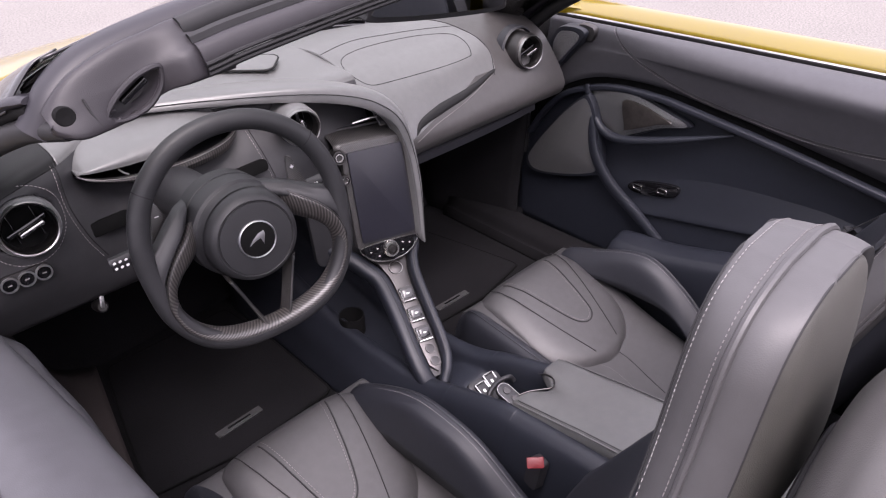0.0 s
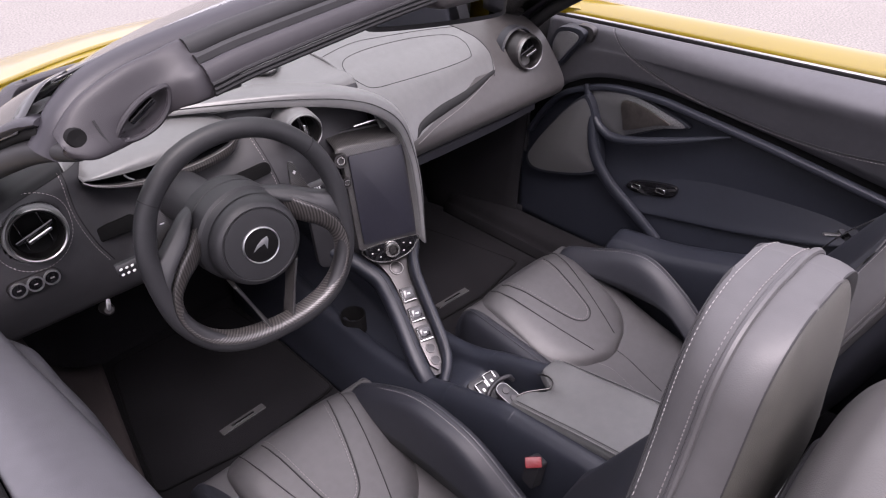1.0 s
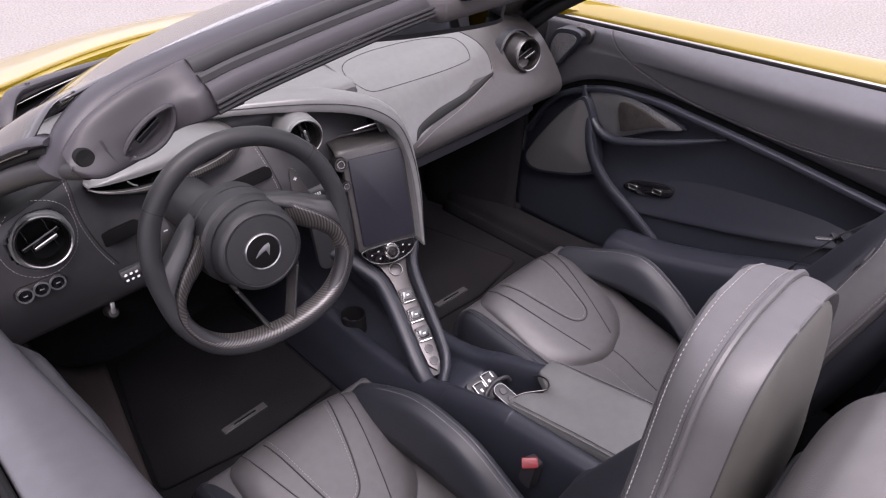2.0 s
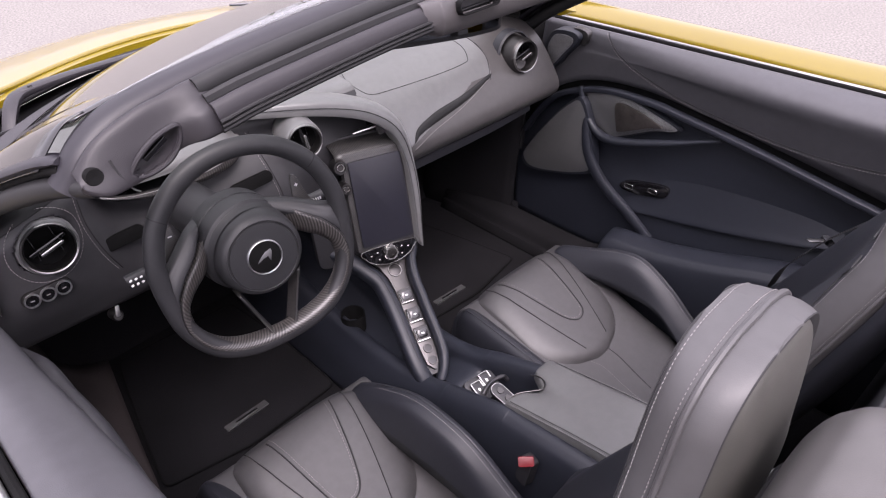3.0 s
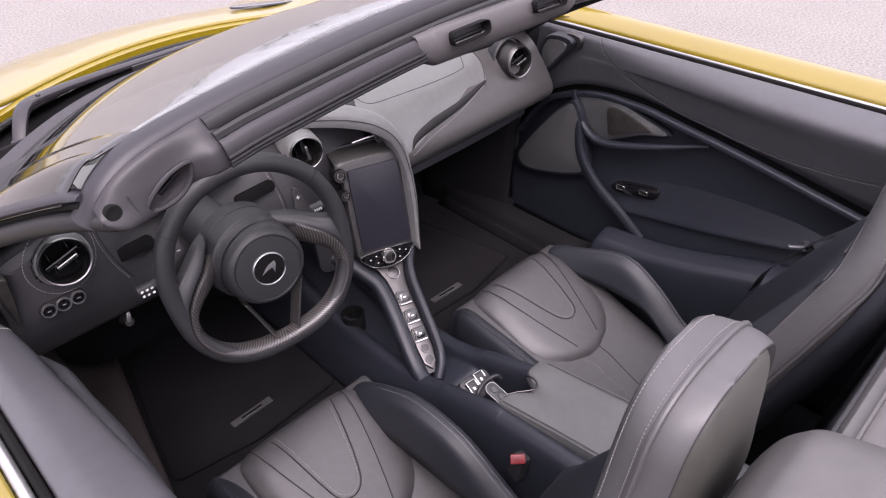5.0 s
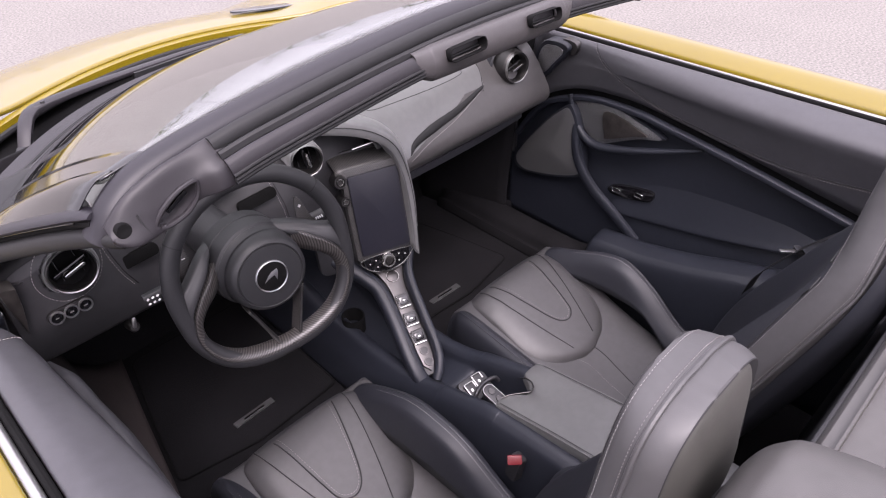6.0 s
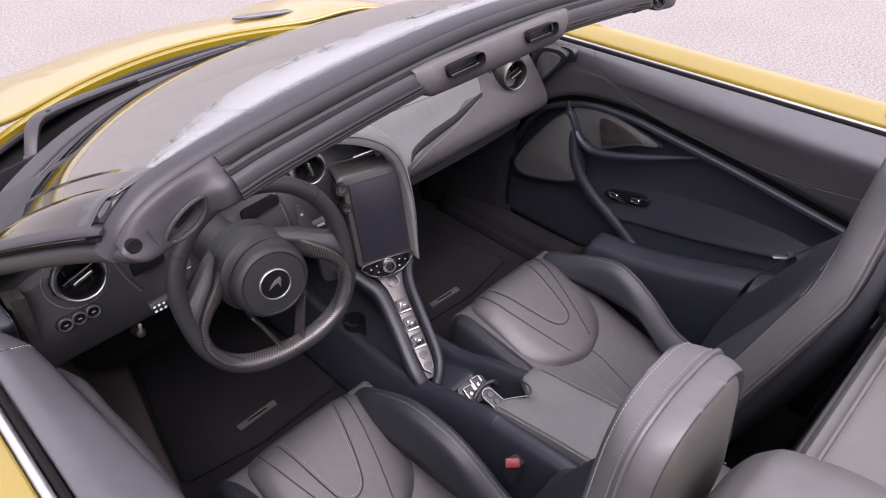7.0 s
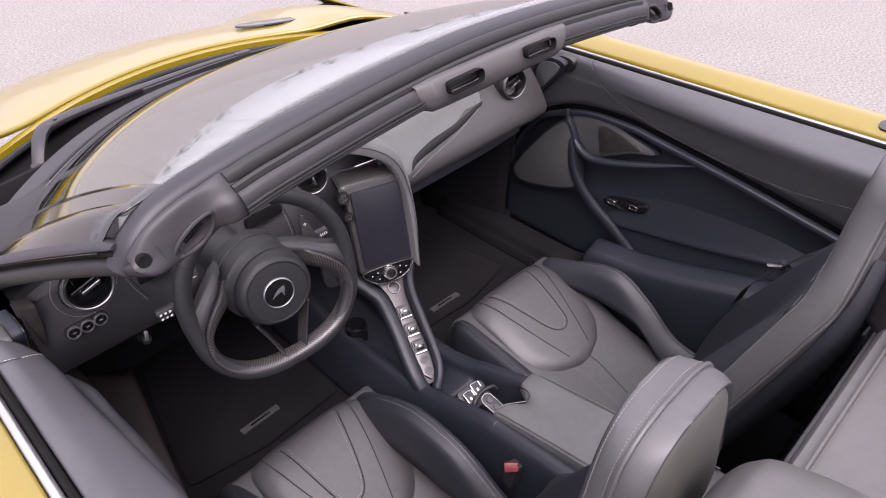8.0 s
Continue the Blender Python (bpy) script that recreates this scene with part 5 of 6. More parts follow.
# the sloping strip of switches
STRIP = frame_at((0.027, -0.131, 0.451), (0.955, -0.295, 0.0), (0.155, 0.83, 0.535))
bar = [(-0.050, 0.050), (0.052, 0.050), (0.034, 0.018), (0.024, -0.012), (0.0205, -0.045), (0.0185, -0.20), (0.012, -0.238), (-0.002, -0.252), (-0.0165, -0.235), (-0.0185, -0.20), (-0.0185, -0.045), (-0.022, -0.012), (-0.032, 0.018)]
part("switch_strip", slab(bar, 0.008, STRIP @ Matrix.Translation((0, 0, -0.008)), 0.002), M_SATIN, console, "satin metal switch strip")
k = part("start_button", lathe([(0.0165, 0.0), (0.0165, 0.003), (0.0135, 0.0035), (0.0125, 0.002), (0.0001, 0.002)], STRIP @ Matrix.Translation((0, 0.004, 0)), 32), M_SATIN, console, "round start button")
part("button_face", lathe([(0.0122, 0.0022), (0.008, 0.0034), (0.0001, 0.0036)], STRIP @ Matrix.Translation((0, 0.004, 0)), 28), M_SATIN, k)
part("button_rim", lathe([(0.0165, 0.0028), (0.0160, 0.0040), (0.0150, 0.0040), (0.0146, 0.0030)], STRIP @ Matrix.Translation((0, 0.004, 0)), 32), M_RING, k, "thin bright rim")
for b in (-0.064, -0.114, -0.162):
    rocker = part("rocker", slab(rounded(0.034, 0.034, 0.004), 0.010, STRIP @ pose(0, b, -0.002, 14, 0, 0), 0.003), M_PLASTIC, console, "black rocker switch with chrome edge")
    part("rocker_edge", tube([STRIP @ pose(0, b, -0.002, 14, 0, 0) @ Vector(p) for p in ((-0.015, 0.013, 0.009), (-0.0155, -0.013, 0.010), (-0.013, -0.0155, 0.010), (0.014, -0.0155, 0.010))], 0.0026, 20, 6, up=(0, 1, 0)), M_CHROME, rocker, "chrome rocker edge")
    part("rocker_face", slab(rounded(0.022, 0.019, 0.003), 0.002, STRIP @ pose(0, b - 0.002, 0.0075, 14, 0, 0), 0.0006), M_GLOSS, rocker)
    part("rocker_mark", slab(rounded(0.007, 0.0035, 0.001), 0.0006, STRIP @ pose(0, b - 0.002, 0.0096, 14, 0, 0), 0), M_WHITE, rocker)
for b in (-0.200, -0.229):
    k = part("strip_button", lathe([(0.0115, 0.0), (0.011, 0.0025), (0.0092, 0.0025), (0.009, 0.001)], STRIP @ Matrix.Translation((0, b, 0)), 28), M_SATIN, console, "small round button")
    part("button_face", lathe([(0.009, 0.0012), (0.0001, 0.0018)], STRIP @ Matrix.Translation((0, b, 0)), 24), M_PLASTIC, k)
for s, wide, pts in ((-1, 0.019, [(-0.128, 0.105, -0.024), (-0.095, 0.065, -0.010), (-0.064, 0.02, -0.006), (-0.044, -0.02, -0.006), (-0.0385, -0.10, -0.006), (-0.0385, -0.20, -0.008), (-0.034, -0.25, -0.014), (-0.022, -0.285, -0.026)]), (1, 0.012, [(0.068, 0.105, 0.0), (0.064, 0.05, 0.004), (0.046, 0.015, 0.006), (0.036, -0.03, 0.006), (0.0335, -0.10, 0.005), (0.032, -0.20, 0.001), (0.022, -0.246, -0.006), (0.006, -0.274, -0.018)])):
    part("console_rail", sweep([STRIP @ Vector(p) for p in pts], ring_profile(wide, 0.020, 18, 2.6), 70, up=STRIP.to_3x3() @ Vector((0, 0, 1))), M_DOOR, console, "leather-wrapped console rail")
    seam = [STRIP @ (Vector(p) + Vector((-s * 0.2 * wide, 0, 0.0196))) for p in pts[1:-1]]
    part("rail_seam", tube(seam, 0.0009, 60, 6), M_SEAM, console)
part("rail_underside", slab([(-0.03, 0.03), (0.04, 0.03), (0.03, -0.26), (-0.03, -0.26)], 0.02, STRIP @ Matrix.Translation((0, 0, -0.03)), 0.004), M_PLASTIC, console)


def tunnel():
    rows = []
    for y, top, well in ((0.42, 0.40, 0.0), (0.15, 0.32, 0.0), (-0.05, 0.29, 0.02), (-0.25, 0.295, 0.030), (-0.34, 0.312, 0.02), (-0.395, 0.335, 0.03), (-0.415, 0.345, 0.070), (-0.50, 0.376, 0.085), (-0.545, 0.392, 0.085), (-0.572, 0.398, 0.080), (-0.595, 0.400, 0.02), (-0.75, 0.42, 0.0), (-1.1, 0.45, 0.0)):
        rows.append([(-0.135, y, 0.13), (-0.118, y, 0.5 * top + 0.065), (-0.100, y, top - 0.035), (-0.084, y, top - 0.006), (-0.066, y, top), (-0.050, y, top - 0.006 - 0.15 * well), (-0.042, y, top - 0.012 - 0.8 * well), (-0.02, y, top - 0.012 - well), (0.025, y, top - 0.012 - well), (0.044, y, top - 0.012 - 0.8 * well), (0.052, y, top - 0.006 - 0.15 * well), (0.066, y, top), (0.088, y, top - 0.006), (0.105, y, top - 0.035), (0.125, y, 0.5 * top + 0.065), (0.14, y, 0.13)])
    return surface(rows, 80, 90)


part("tunnel", tunnel(), M_DOOR, console, "dark leather centre tunnel", thick=0.004)


def cup_dip(x):
    """How far the cup's round end cuts into the armrest."""
    return 0.034 * math.exp(-((x - 0.010) / 0.024) ** 2)


rows = []
for y, z, k, cut in ((-0.553, 0.385, 0.96, 1.0), (-0.555, 0.398, 0.99, 1.0), (-0.562, 0.405, 1.0, 1.0), (-0.60, 0.414, 1.0, 0.5), (-0.66, 0.424, 1.0, 0.0), (-0.75, 0.442, 1.0, 0.0), (-0.95, 0.475, 1.0, 0.0), (-1.06, 0.49, 0.95, 0.0)):
    row = []
    for x, dz in ((-0.060, -0.055), (-0.064, -0.020), (-0.059, -0.004), (-0.050, 0.0), (-0.03, 0.002), (-0.015, 0.002), (0.0, 0.002), (0.012, 0.002), (0.026, 0.002), (0.045, 0.002), (0.07, 0.001), (0.088, -0.001), (0.097, -0.006), (0.100, -0.020), (0.096, -0.055)):
        row.append((x * k, y - cut * cup_dip(x) + (0.010 if x > 0.04 and cut else 0.0), z + dz))
    rows.append(row)
part("armrest", surface(rows, 60, 60), M_REST, console, "padded grey leather armrest paled for sky sheen, with a round notch for the cup", thick=0.004)
for x in (-0.0605, 0.0985):
    part("armrest_piping", tube([(x, -0.566, 0.4015), (x, -0.66, 0.421), (x, -0.75, 0.4385), (x, -1.0, 0.479)], 0.0017, 40, 8), M_REST, console)
    part("armrest_seam", tube([(x * 0.94, -0.566, 0.4075), (x * 0.94, -0.66, 0.4265), (x * 0.94, -0.75, 0.4438), (x * 0.94, -1.0, 0.4835)], 0.0008, 40, 6), M_SEAM, console)
part("cup_trim", sweep([(-0.045, -0.558, 0.406), (-0.025, -0.567, 0.408), (-0.006, -0.583, 0.411), (0.008, -0.594, 0.413), (0.022, -0.591, 0.413), (0.033, -0.578, 0.411), (0.036, -0.560, 0.406), (0.034, -0.545, 0.398)], ring_profile(0.0013, 0.0022, 8), 60), M_SATIN, console, "satin hooked trim round the cup end")
# gear buttons and tray in the well
part("gear_pod", slab(rounded(0.080, 0.060, 0.012), 0.03, frame_at((-0.004, -0.440, 0.296), (1, -0.12, 0), (0.12, 1, 0.40)), 0.006), M_PLASTIC, console, "black gear selector block")
for x, y in ((-0.022, -0.449), (0.010, -0.441)):
    g = frame_at((x, y, 0.3215), (1, -0.12, 0), (0.12, 1, 0.40))
    k = part("gear_button", slab(rounded(0.026, 0.036, 0.004), 0.009, g, 0.003), M_PLASTIC, console, "gear button with chrome edge")
    part("gear_edge", tube([g @ Vector(p) for p in ((-0.012, -0.016, 0.0092), (-0.012, 0.012, 0.0098), (-0.010, 0.016, 0.0098), (0.010, 0.016, 0.0098), (0.012, 0.012, 0.0098), (0.012, 0.0, 0.0095))], 0.0020, 24, 6), M_CHROME, k)
    part("gear_mark", slab(rounded(0.005, 0.007, 0.001), 0.0006, g @ Matrix.Translation((0, -0.002, 0.0092)), 0), M_WHITE, k)
part("well_ridge", tube([(-0.038, -0.478, 0.330), (-0.030, -0.474, 0.344), (0.0, -0.468, 0.347), (0.030, -0.474, 0.346), (0.040, -0.480, 0.332)], 0.005, 24, 10), M_PLASTIC, console, "dark ridge between gear buttons and cup")
part("cup_holder", lathe([(0.027, 0.0), (0.028, 0.05), (0.031, 0.05), (0.031, 0.0)], Matrix.Translation((-0.045, -0.040, 0.258)), 28), M_COWL, console, "black cup holder ring")
fob = thing("key_fob", "grey and black car key fob lying in the console tray", "key fob")
F = frame_at((-0.010, -0.512, 0.338), (0.10, -0.93, -0.35), (1.0, 0.1, 0.05))
body = part("fob_body", slab(rounded(0.068, 0.032, 0.015, 7), 0.012, F, 0.004), M_PLASTIC, fob)
part("fob_rim", tube([F @ Vector((x, y, 0.0092)) for x, y in rounded(0.067, 0.031, 0.0145, 6)], 0.0016, 48, 6, True, up=F.to_3x3() @ Vector((0, 0, 1))), M_RING, fob, "bright metal fob rim")
for x in (-0.015, 0.008):
    part("fob_button", lathe([(0.008, 0.0), (0.007, 0.002), (0.0001, 0.0022)], F @ Matrix.Translation((x, 0, 0.0118)), 20), M_SATIN, fob)


# ---- seats ----
def pad_z(y):
    for (ya, za), (yb, zb) in zip(PAD, PAD[1:]):
        if ya >= y >= yb:
            f = (y - ya) / (yb - ya)
            return za + (zb - za) * f
    return PAD[-1][1] if y < PAD[-1][0] else PAD[0][1]


PAD = [(-0.205, 0.262), (-0.212, 0.30), (-0.228, 0.325), (-0.26, 0.338), (-0.30, 0.334), (-0.36, 0.313), (-0.44, 0.280), (-0.50, 0.255), (-0.53, 0.238)]


def tilt(z):
    return 0.2 * min(1.0, max(0.0, (0.95 - z) / 0.2))


def car_seat(cx, s, inboard, outboard, lean, spine, shade_top, seam_y, face_y):
    """s: +1 for the passenger. inboard, outboard: bolster ridges as (offset from the seat's middle, y, z)."""
    t = thing("bucket_seat", "dark leather sports seat with pale stitching and fixed headrest", "car seat", "front seats")
    rows = []
    for y, z, w in ((-0.20, 0.20, 0.205), (-0.21, 0.28, 0.205), (-0.24, 0.305, 0.205), (-0.35, 0.285, 0.20), (-0.5, 0.235, 0.195), (-0.65, 0.205, 0.19), (-0.80, 0.20, 0.19), (-0.86, 0.26, 0.19)):
        rows.append([(cx - w, y, z - 0.10), (cx - w, y, z - 0.01), (cx - w * 0.8, y, z), (cx, y, z - 0.006), (cx + w * 0.8, y, z), (cx + w, y, z - 0.01), (cx + w, y, z - 0.10)])
    base = surface(rows, 36, 26)
    tree = BVHTree.FromBMesh(base)
    part("cushion", base, M_SEAT, t, "leather seat cushion", thick=0.01)
    line = draped(tree, [(cx + 0.022 * s, -0.505, 0.4), (cx + 0.026 * s, -0.559, 0.4), (cx + 0.017 * s, -0.613, 0.4), (cx + 0.005 * s, -0.67, 0.4)], (0, 0, -1), 0.0)
    part("cushion_seam", tube(line, 0.0014, 30, 6), M_SEAM, t)
    line = draped(tree, [(cx - 0.058 * s, -0.505, 0.4), (cx - 0.034 * s, -0.553, 0.4), (cx - 0.040 * s, -0.616, 0.4), (cx - 0.046 * s, -0.68, 0.4)], (0, 0, -1))
    part("cushion_stitching", dashes(line, 0.0035, 0.0025, 0.0005), M_STITCH, t)
    rows = []
    for i in range(19):
        f = i / 18
        y = -0.205 - 0.325 * (1 - (1 - f) ** 1.0)
        w = 0.162 * min(1.0, math.sqrt(max(0.0, 1 - max(0.0, (-y - 0.38) / 0.152) ** 2.4)) + 0.001)
        w *= 0.97 + 0.03 * min(1, (-y - 0.2) * 10)
        z = pad_z(y)
        drop = 0.03
        rows.append([(cx + w * k * 1.0, y, z - drop * abs(k) ** 7 - 0.006 * k * k + (0.0 if abs(k) < 1 else -0.02)) for k in (-1, -0.97, -0.9, -0.75, -0.5, -0.25, 0, 0.25, 0.5, 0.75, 0.9, 0.97, 1)])
    rows.append([(cx + 0.0004 * k, -0.532, 0.215) for k in range(-6, 7)])
    part("seat_pad", grid([curve(r, 33) for r in rows]), M_SEAT, t, "raised leather thigh pad", angle=60)

    def on_pad(pts, lift=0.0006):
        return [(cx + dx, y, pad_z(y) - 0.006 * (dx / 0.162) ** 2 + lift) for dx, y in pts]

    u_line = [(-0.085 * s, -0.245), (-0.068 * s, -0.30), (-0.045 * s, -0.37), (-0.02 * s, -0.425), (0.01 * s, -0.443), (0.04 * s, -0.43), (0.052 * s, -0.39), (0.064 * s, -0.32), (0.075 * s, -0.25)]
    fine = [tuple(q) for q in curve([(a, b, 0) for a, b in u_line], 40)]
    part("pad_seam", tube(on_pad([(a, b) for a, b, _ in fine]), 0.0018, 60, 6), M_SEAM, t)
    part("pad_stitching", dashes(on_pad([(a * 0.88, b + 0.006) for a, b, _ in fine], 0.0012), 0.0035, 0.0025, 0.0006), M_STITCH, t)
    for side in (-1, 1):
        line = [(side * (0.118 - 0.075 * (f / 12) ** 1.4), -0.235 - 0.27 * f / 12) for f in range(13)]
        part("pad_line", tube(on_pad(line), 0.0013, 40, 6), M_SEAM, t)
    for ridge, side in ((inboard, -s), (outboard, s)):
        rows = []
        for dx, y, z in ridge:
            x = cx + dx
            rows.append([(x - side * 0.055, y, min(z - 0.05, 0.29)), (x - side * 0.040, y, z - 0.022), (x - side * 0.020, y, z - 0.002), (x - side * 0.004, y, z + 0.002), (x + side * 0.012, y, z - 0.012), (x + side * 0.018, y, z - 0.06), (x + side * 0.016, y, 0.15)])
        first, last = rows[0], rows[-1]
        rows.insert(0, [(p[0], p[1] + 0.018, 0.15 + (p[2] - 0.15) * 0.75) for p in first])
        rows.insert(0, [(cx + ridge[0][0], first[0][1] + 0.022, 0.15 + 0.0003 * i) for i in range(7)])
        part("bolster", surface(rows, 44, 24), M_BOLSTER, t, "raised leather side bolster", thick=0.006)
        part("bolster_piping", tube([(cx + dx - side * 0.004, y, z + 0.002) for dx, y, z in ridge], 0.0022, 50, 8), M_LEATHER, t)
        part("bolster_stitching", dashes([(cx + dx - side * 0.014, y, z + 0.001) for dx, y, z in ridge], 0.0035, 0.0025, 0.0006), M_STITCH, t)
    # backrest: rings of section from the cushion up to the headrest
    rings = []
    for z, c, wf, wb, th, fwd in spine:
        y = -0.973 + 0.333 * max(0.0, 0.85 - z) - 0.03 * max(0.0, z - 0.85) + lean
        half = [(0, 0), (0.5 * wf, 0.0), (0.84 * wf, fwd * 0.6), (wf, fwd - 0.004), (0.5 * wf + 0.53 * wb, fwd * 0.4 - 0.020), (wb, -0.042), (0.985 * wb, -0.054), (0.86 * wb, -0.4 * th - 0.04), (0.5 * wb, -th), (0, -th)]
        ring = half + [(-a, b) for a, b in reversed(half[1:-1])]
        rings.append([(s * c + a, y + b, z + tilt(z) * b) for a, b in ring])
    count = len(rings[0])
    bm = surface(rings, 90, 72, True)
    for _ in range(5):
        bmesh.ops.smooth_vert(bm, verts=bm.verts, factor=0.5, use_axis_x=True, use_axis_y=True, use_axis_z=True)
    # dark sheet over the back; on the passenger's seat it puts shade into colour
    shell = []
    for r in rings:
        if r[0][2] <= shade_top:
            mid = Vector((sum(p[0] for p in r) / count, r[5][1] - 0.03, r[0][2]))
            shell.append([tuple(Vector(p) + (Vector(p) - mid).normalized() * 0.003 + Vector((0, seam_y + 1.020, 0))) for p in r[6:count - 5]])
    part("shell", surface(shell, 40, 40), M_BOLSTER, t, "dark leather-covered seat shell, its tone deepened for shade")
    bm.faces.new(list(bm.verts)[-72:])
    bmesh.ops.triangulate(bm, faces=[f for f in bm.faces if len(f.verts) > 4])
    bmesh.ops.recalc_face_normals(bm, faces=bm.faces)
    tree = BVHTree.FromBMesh(bm)
    axis = s * spine[-3][1]
    slope = lambda z: 0.333 * max(0.0, 0.85 - z) + lean

    def round_back(y0, lift):
        """A line round the sides and top of the backrest, at one depth in it."""
        out = []
        for side in (-1, 1):
            leg = [((axis + side * 0.5, y0 + slope(z), z), (-side, 0, 0)) for z in (0.48, 0.54, 0.59, 0.64, 0.68, 0.72, 0.76, 0.80, 0.84, 0.88, 0.92)]
            arc_part = [((axis + side * 0.4 * math.cos(radians(a)), y0 + slope(0.95), 0.95 + 0.4 * math.sin(radians(a))), (-side * math.cos(radians(a)), 0, -math.sin(radians(a)))) for a in range(8, 90, 6)]
            line = []
            for start, way in leg + arc_part:
                hit = tree.ray_cast(Vector(start), Vector(way), 0.6)[0]
                if hit is not None:
                    line.append(tuple(hit - Vector(way) * lift))
            out += line if side < 0 else line[::-1]
        return out

    for slant in (0.0, 0.333):
        bmesh.ops.bisect_plane(bm, geom=list(bm.verts) + list(bm.edges) + list(bm.faces), plane_co=(0, -1.046 + lean, 0.85), plane_no=Vector((0, 1, slant)).normalized())
    panel = bm.copy()
    behind = lambda f: f.calc_center_median().y < -1.046 + slope(f.calc_center_median().z) and f.calc_center_median().z > 0.62
    bmesh.ops.delete(bm, geom=[f for f in bm.faces if behind(f)], context="FACES")
    bmesh.ops.delete(panel, geom=[f for f in panel.faces if not behind(f)], context="FACES")
    gap = bmesh.new()
    for e in panel.edges:
        if e.is_boundary and min(v.co.z for v in e.verts) > 0.63:
            a, b = (v.co.copy() for v in e.verts)
            ring = [gap.verts.new(q) for q in (a, b, b + Vector(((axis - b.x) * 0.09, 0.016, (0.88 - b.z) * 0.06)), a + Vector(((axis - a.x) * 0.09, 0.016, (0.88 - a.z) * 0.06)))]
            gap.faces.new(ring)
    for v in panel.verts:
        v.co = Vector((axis + (v.co.x - axis) * 0.945, v.co.y + 0.004, 0.88 + (v.co.z - 0.88) * 0.965))
    for slant in (0.0, 0.333):
        bmesh.ops.bisect_plane(bm, geom=list(bm.verts) + list(bm.edges) + list(bm.faces), plane_co=(0, face_y + lean, 0.85), plane_no=Vector((0, 1, slant)).normalized())
    front = bm.copy()
    ahead = lambda f: f.calc_center_median().y > face_y + slope(f.calc_center_median().z) and f.calc_center_median().z < 0.9
    bmesh.ops.delete(bm, geom=[f for f in bm.faces if ahead(f)], context="FACES")
    bmesh.ops.delete(front, geom=[f for f in front.faces if not ahead(f)], context="FACES")
    part("backrest_front", front, M_BOLSTER, t, "dark leather front of the backrest", angle=70)
    part("backrest", bm, M_SEAT, t, "leather backrest with integral headrest", angle=70)
    part("back_panel", panel, M_BACK, t, "olive-grey panel set in the back of the headrest", angle=70)
    bmesh.ops.remove_doubles(gap, verts=gap.verts, dist=1e-5)
    bmesh.ops.recalc_face_normals(gap, faces=gap.faces)
    part("panel_gap", gap, M_SEAM, t, "dark gap round the back panel", thick=0.0015, away=(0, 1, 0))
    rear_line = round_back(seam_y, 0.0012)
    part("piping", tube(rear_line, 0.0034, 160, 8), M_SEAT, t)
    part("back_stitching", dashes(round_back(seam_y + 0.0075, 0.0006), 0.0022, 0.0018, 0.00045), M_STITCH, t, "pale double stitching")
    part("front_seam", tube(round_back(face_y + 0.004, 0.0), 0.0016, 160, 8), M_SEAM, t)
    part("front_stitching", dashes(round_back(face_y - 0.001, 0.0006), 0.0022, 0.0018, 0.0004), M_BACKTHREAD, t, "fine stitching")
    return t


# height, middle, half width of front and back, thickness, forward reach of the bolsters
SPINE_D = ((0.19, 0.36, 0.16, 0.19, 0.09, 0.03), (0.30, 0.36, 0.19, 0.215, 0.10, 0.06), (0.44, 0.355, 0.195, 0.225, 0.11, 0.07), (0.58, 0.345, 0.185, 0.215, 0.115, 0.05), (0.70, 0.335, 0.17, 0.20, 0.11, 0.03), (0.80, 0.327, 0.155, 0.178, 0.10, 0.012), (0.88, 0.322, 0.130, 0.150, 0.092, 0), (0.95, 0.325, 0.106, 0.122, 0.088, 0), (1.0, 0.328, 0.094, 0.107, 0.085, 0), (1.04, 0.329, 0.083, 0.097, 0.08, 0), (1.066, 0.329, 0.068, 0.080, 0.075, 0), (1.080, 0.329, 0.047, 0.056, 0.07, 0), (1.088, 0.329, 0.02, 0.024, 0.062, 0))
SPINE_P = tuple((z, c + 0.055 * min(1.0, max(0.0, (z - 0.44) / 0.4)), wf, wb, th, fwd) for z, c, wf, wb, th, fwd in SPINE_D)
seat_p = car_seat(0.36, 1, [(-0.208, -0.232, 0.306), (-0.222, -0.27, 0.333), (-0.230, -0.35, 0.336), (-0.236, -0.45, 0.332), (-0.240, -0.53, 0.326), (-0.24, -0.65, 0.31), (-0.24, -0.76, 0.30)], [(0.19, -0.25, 0.318), (0.20, -0.33, 0.345), (0.212, -0.42, 0.375), (0.215, -0.49, 0.378), (0.21, -0.58, 0.335), (0.20, -0.68, 0.27), (0.2, -0.78, 0.25)], -0.02, SPINE_P, 0.97, -1.034, -0.976)
seat_d = car_seat(-0.36, -1, [(0.175, -0.25, 0.320), (0.178, -0.33, 0.370), (0.182, -0.42, 0.408), (0.184, -0.50, 0.412), (0.186, -0.58, 0.395), (0.19, -0.68, 0.335), (0.19, -0.78, 0.29)], [(-0.205, -0.222, 0.300), (-0.208, -0.30, 0.322), (-0.21, -0.40, 0.322), (-0.21, -0.50, 0.310), (-0.205, -0.62, 0.295), (-0.2, -0.76, 0.30)], 0.0, SPINE_D, 0.6, -1.014, -0.984)


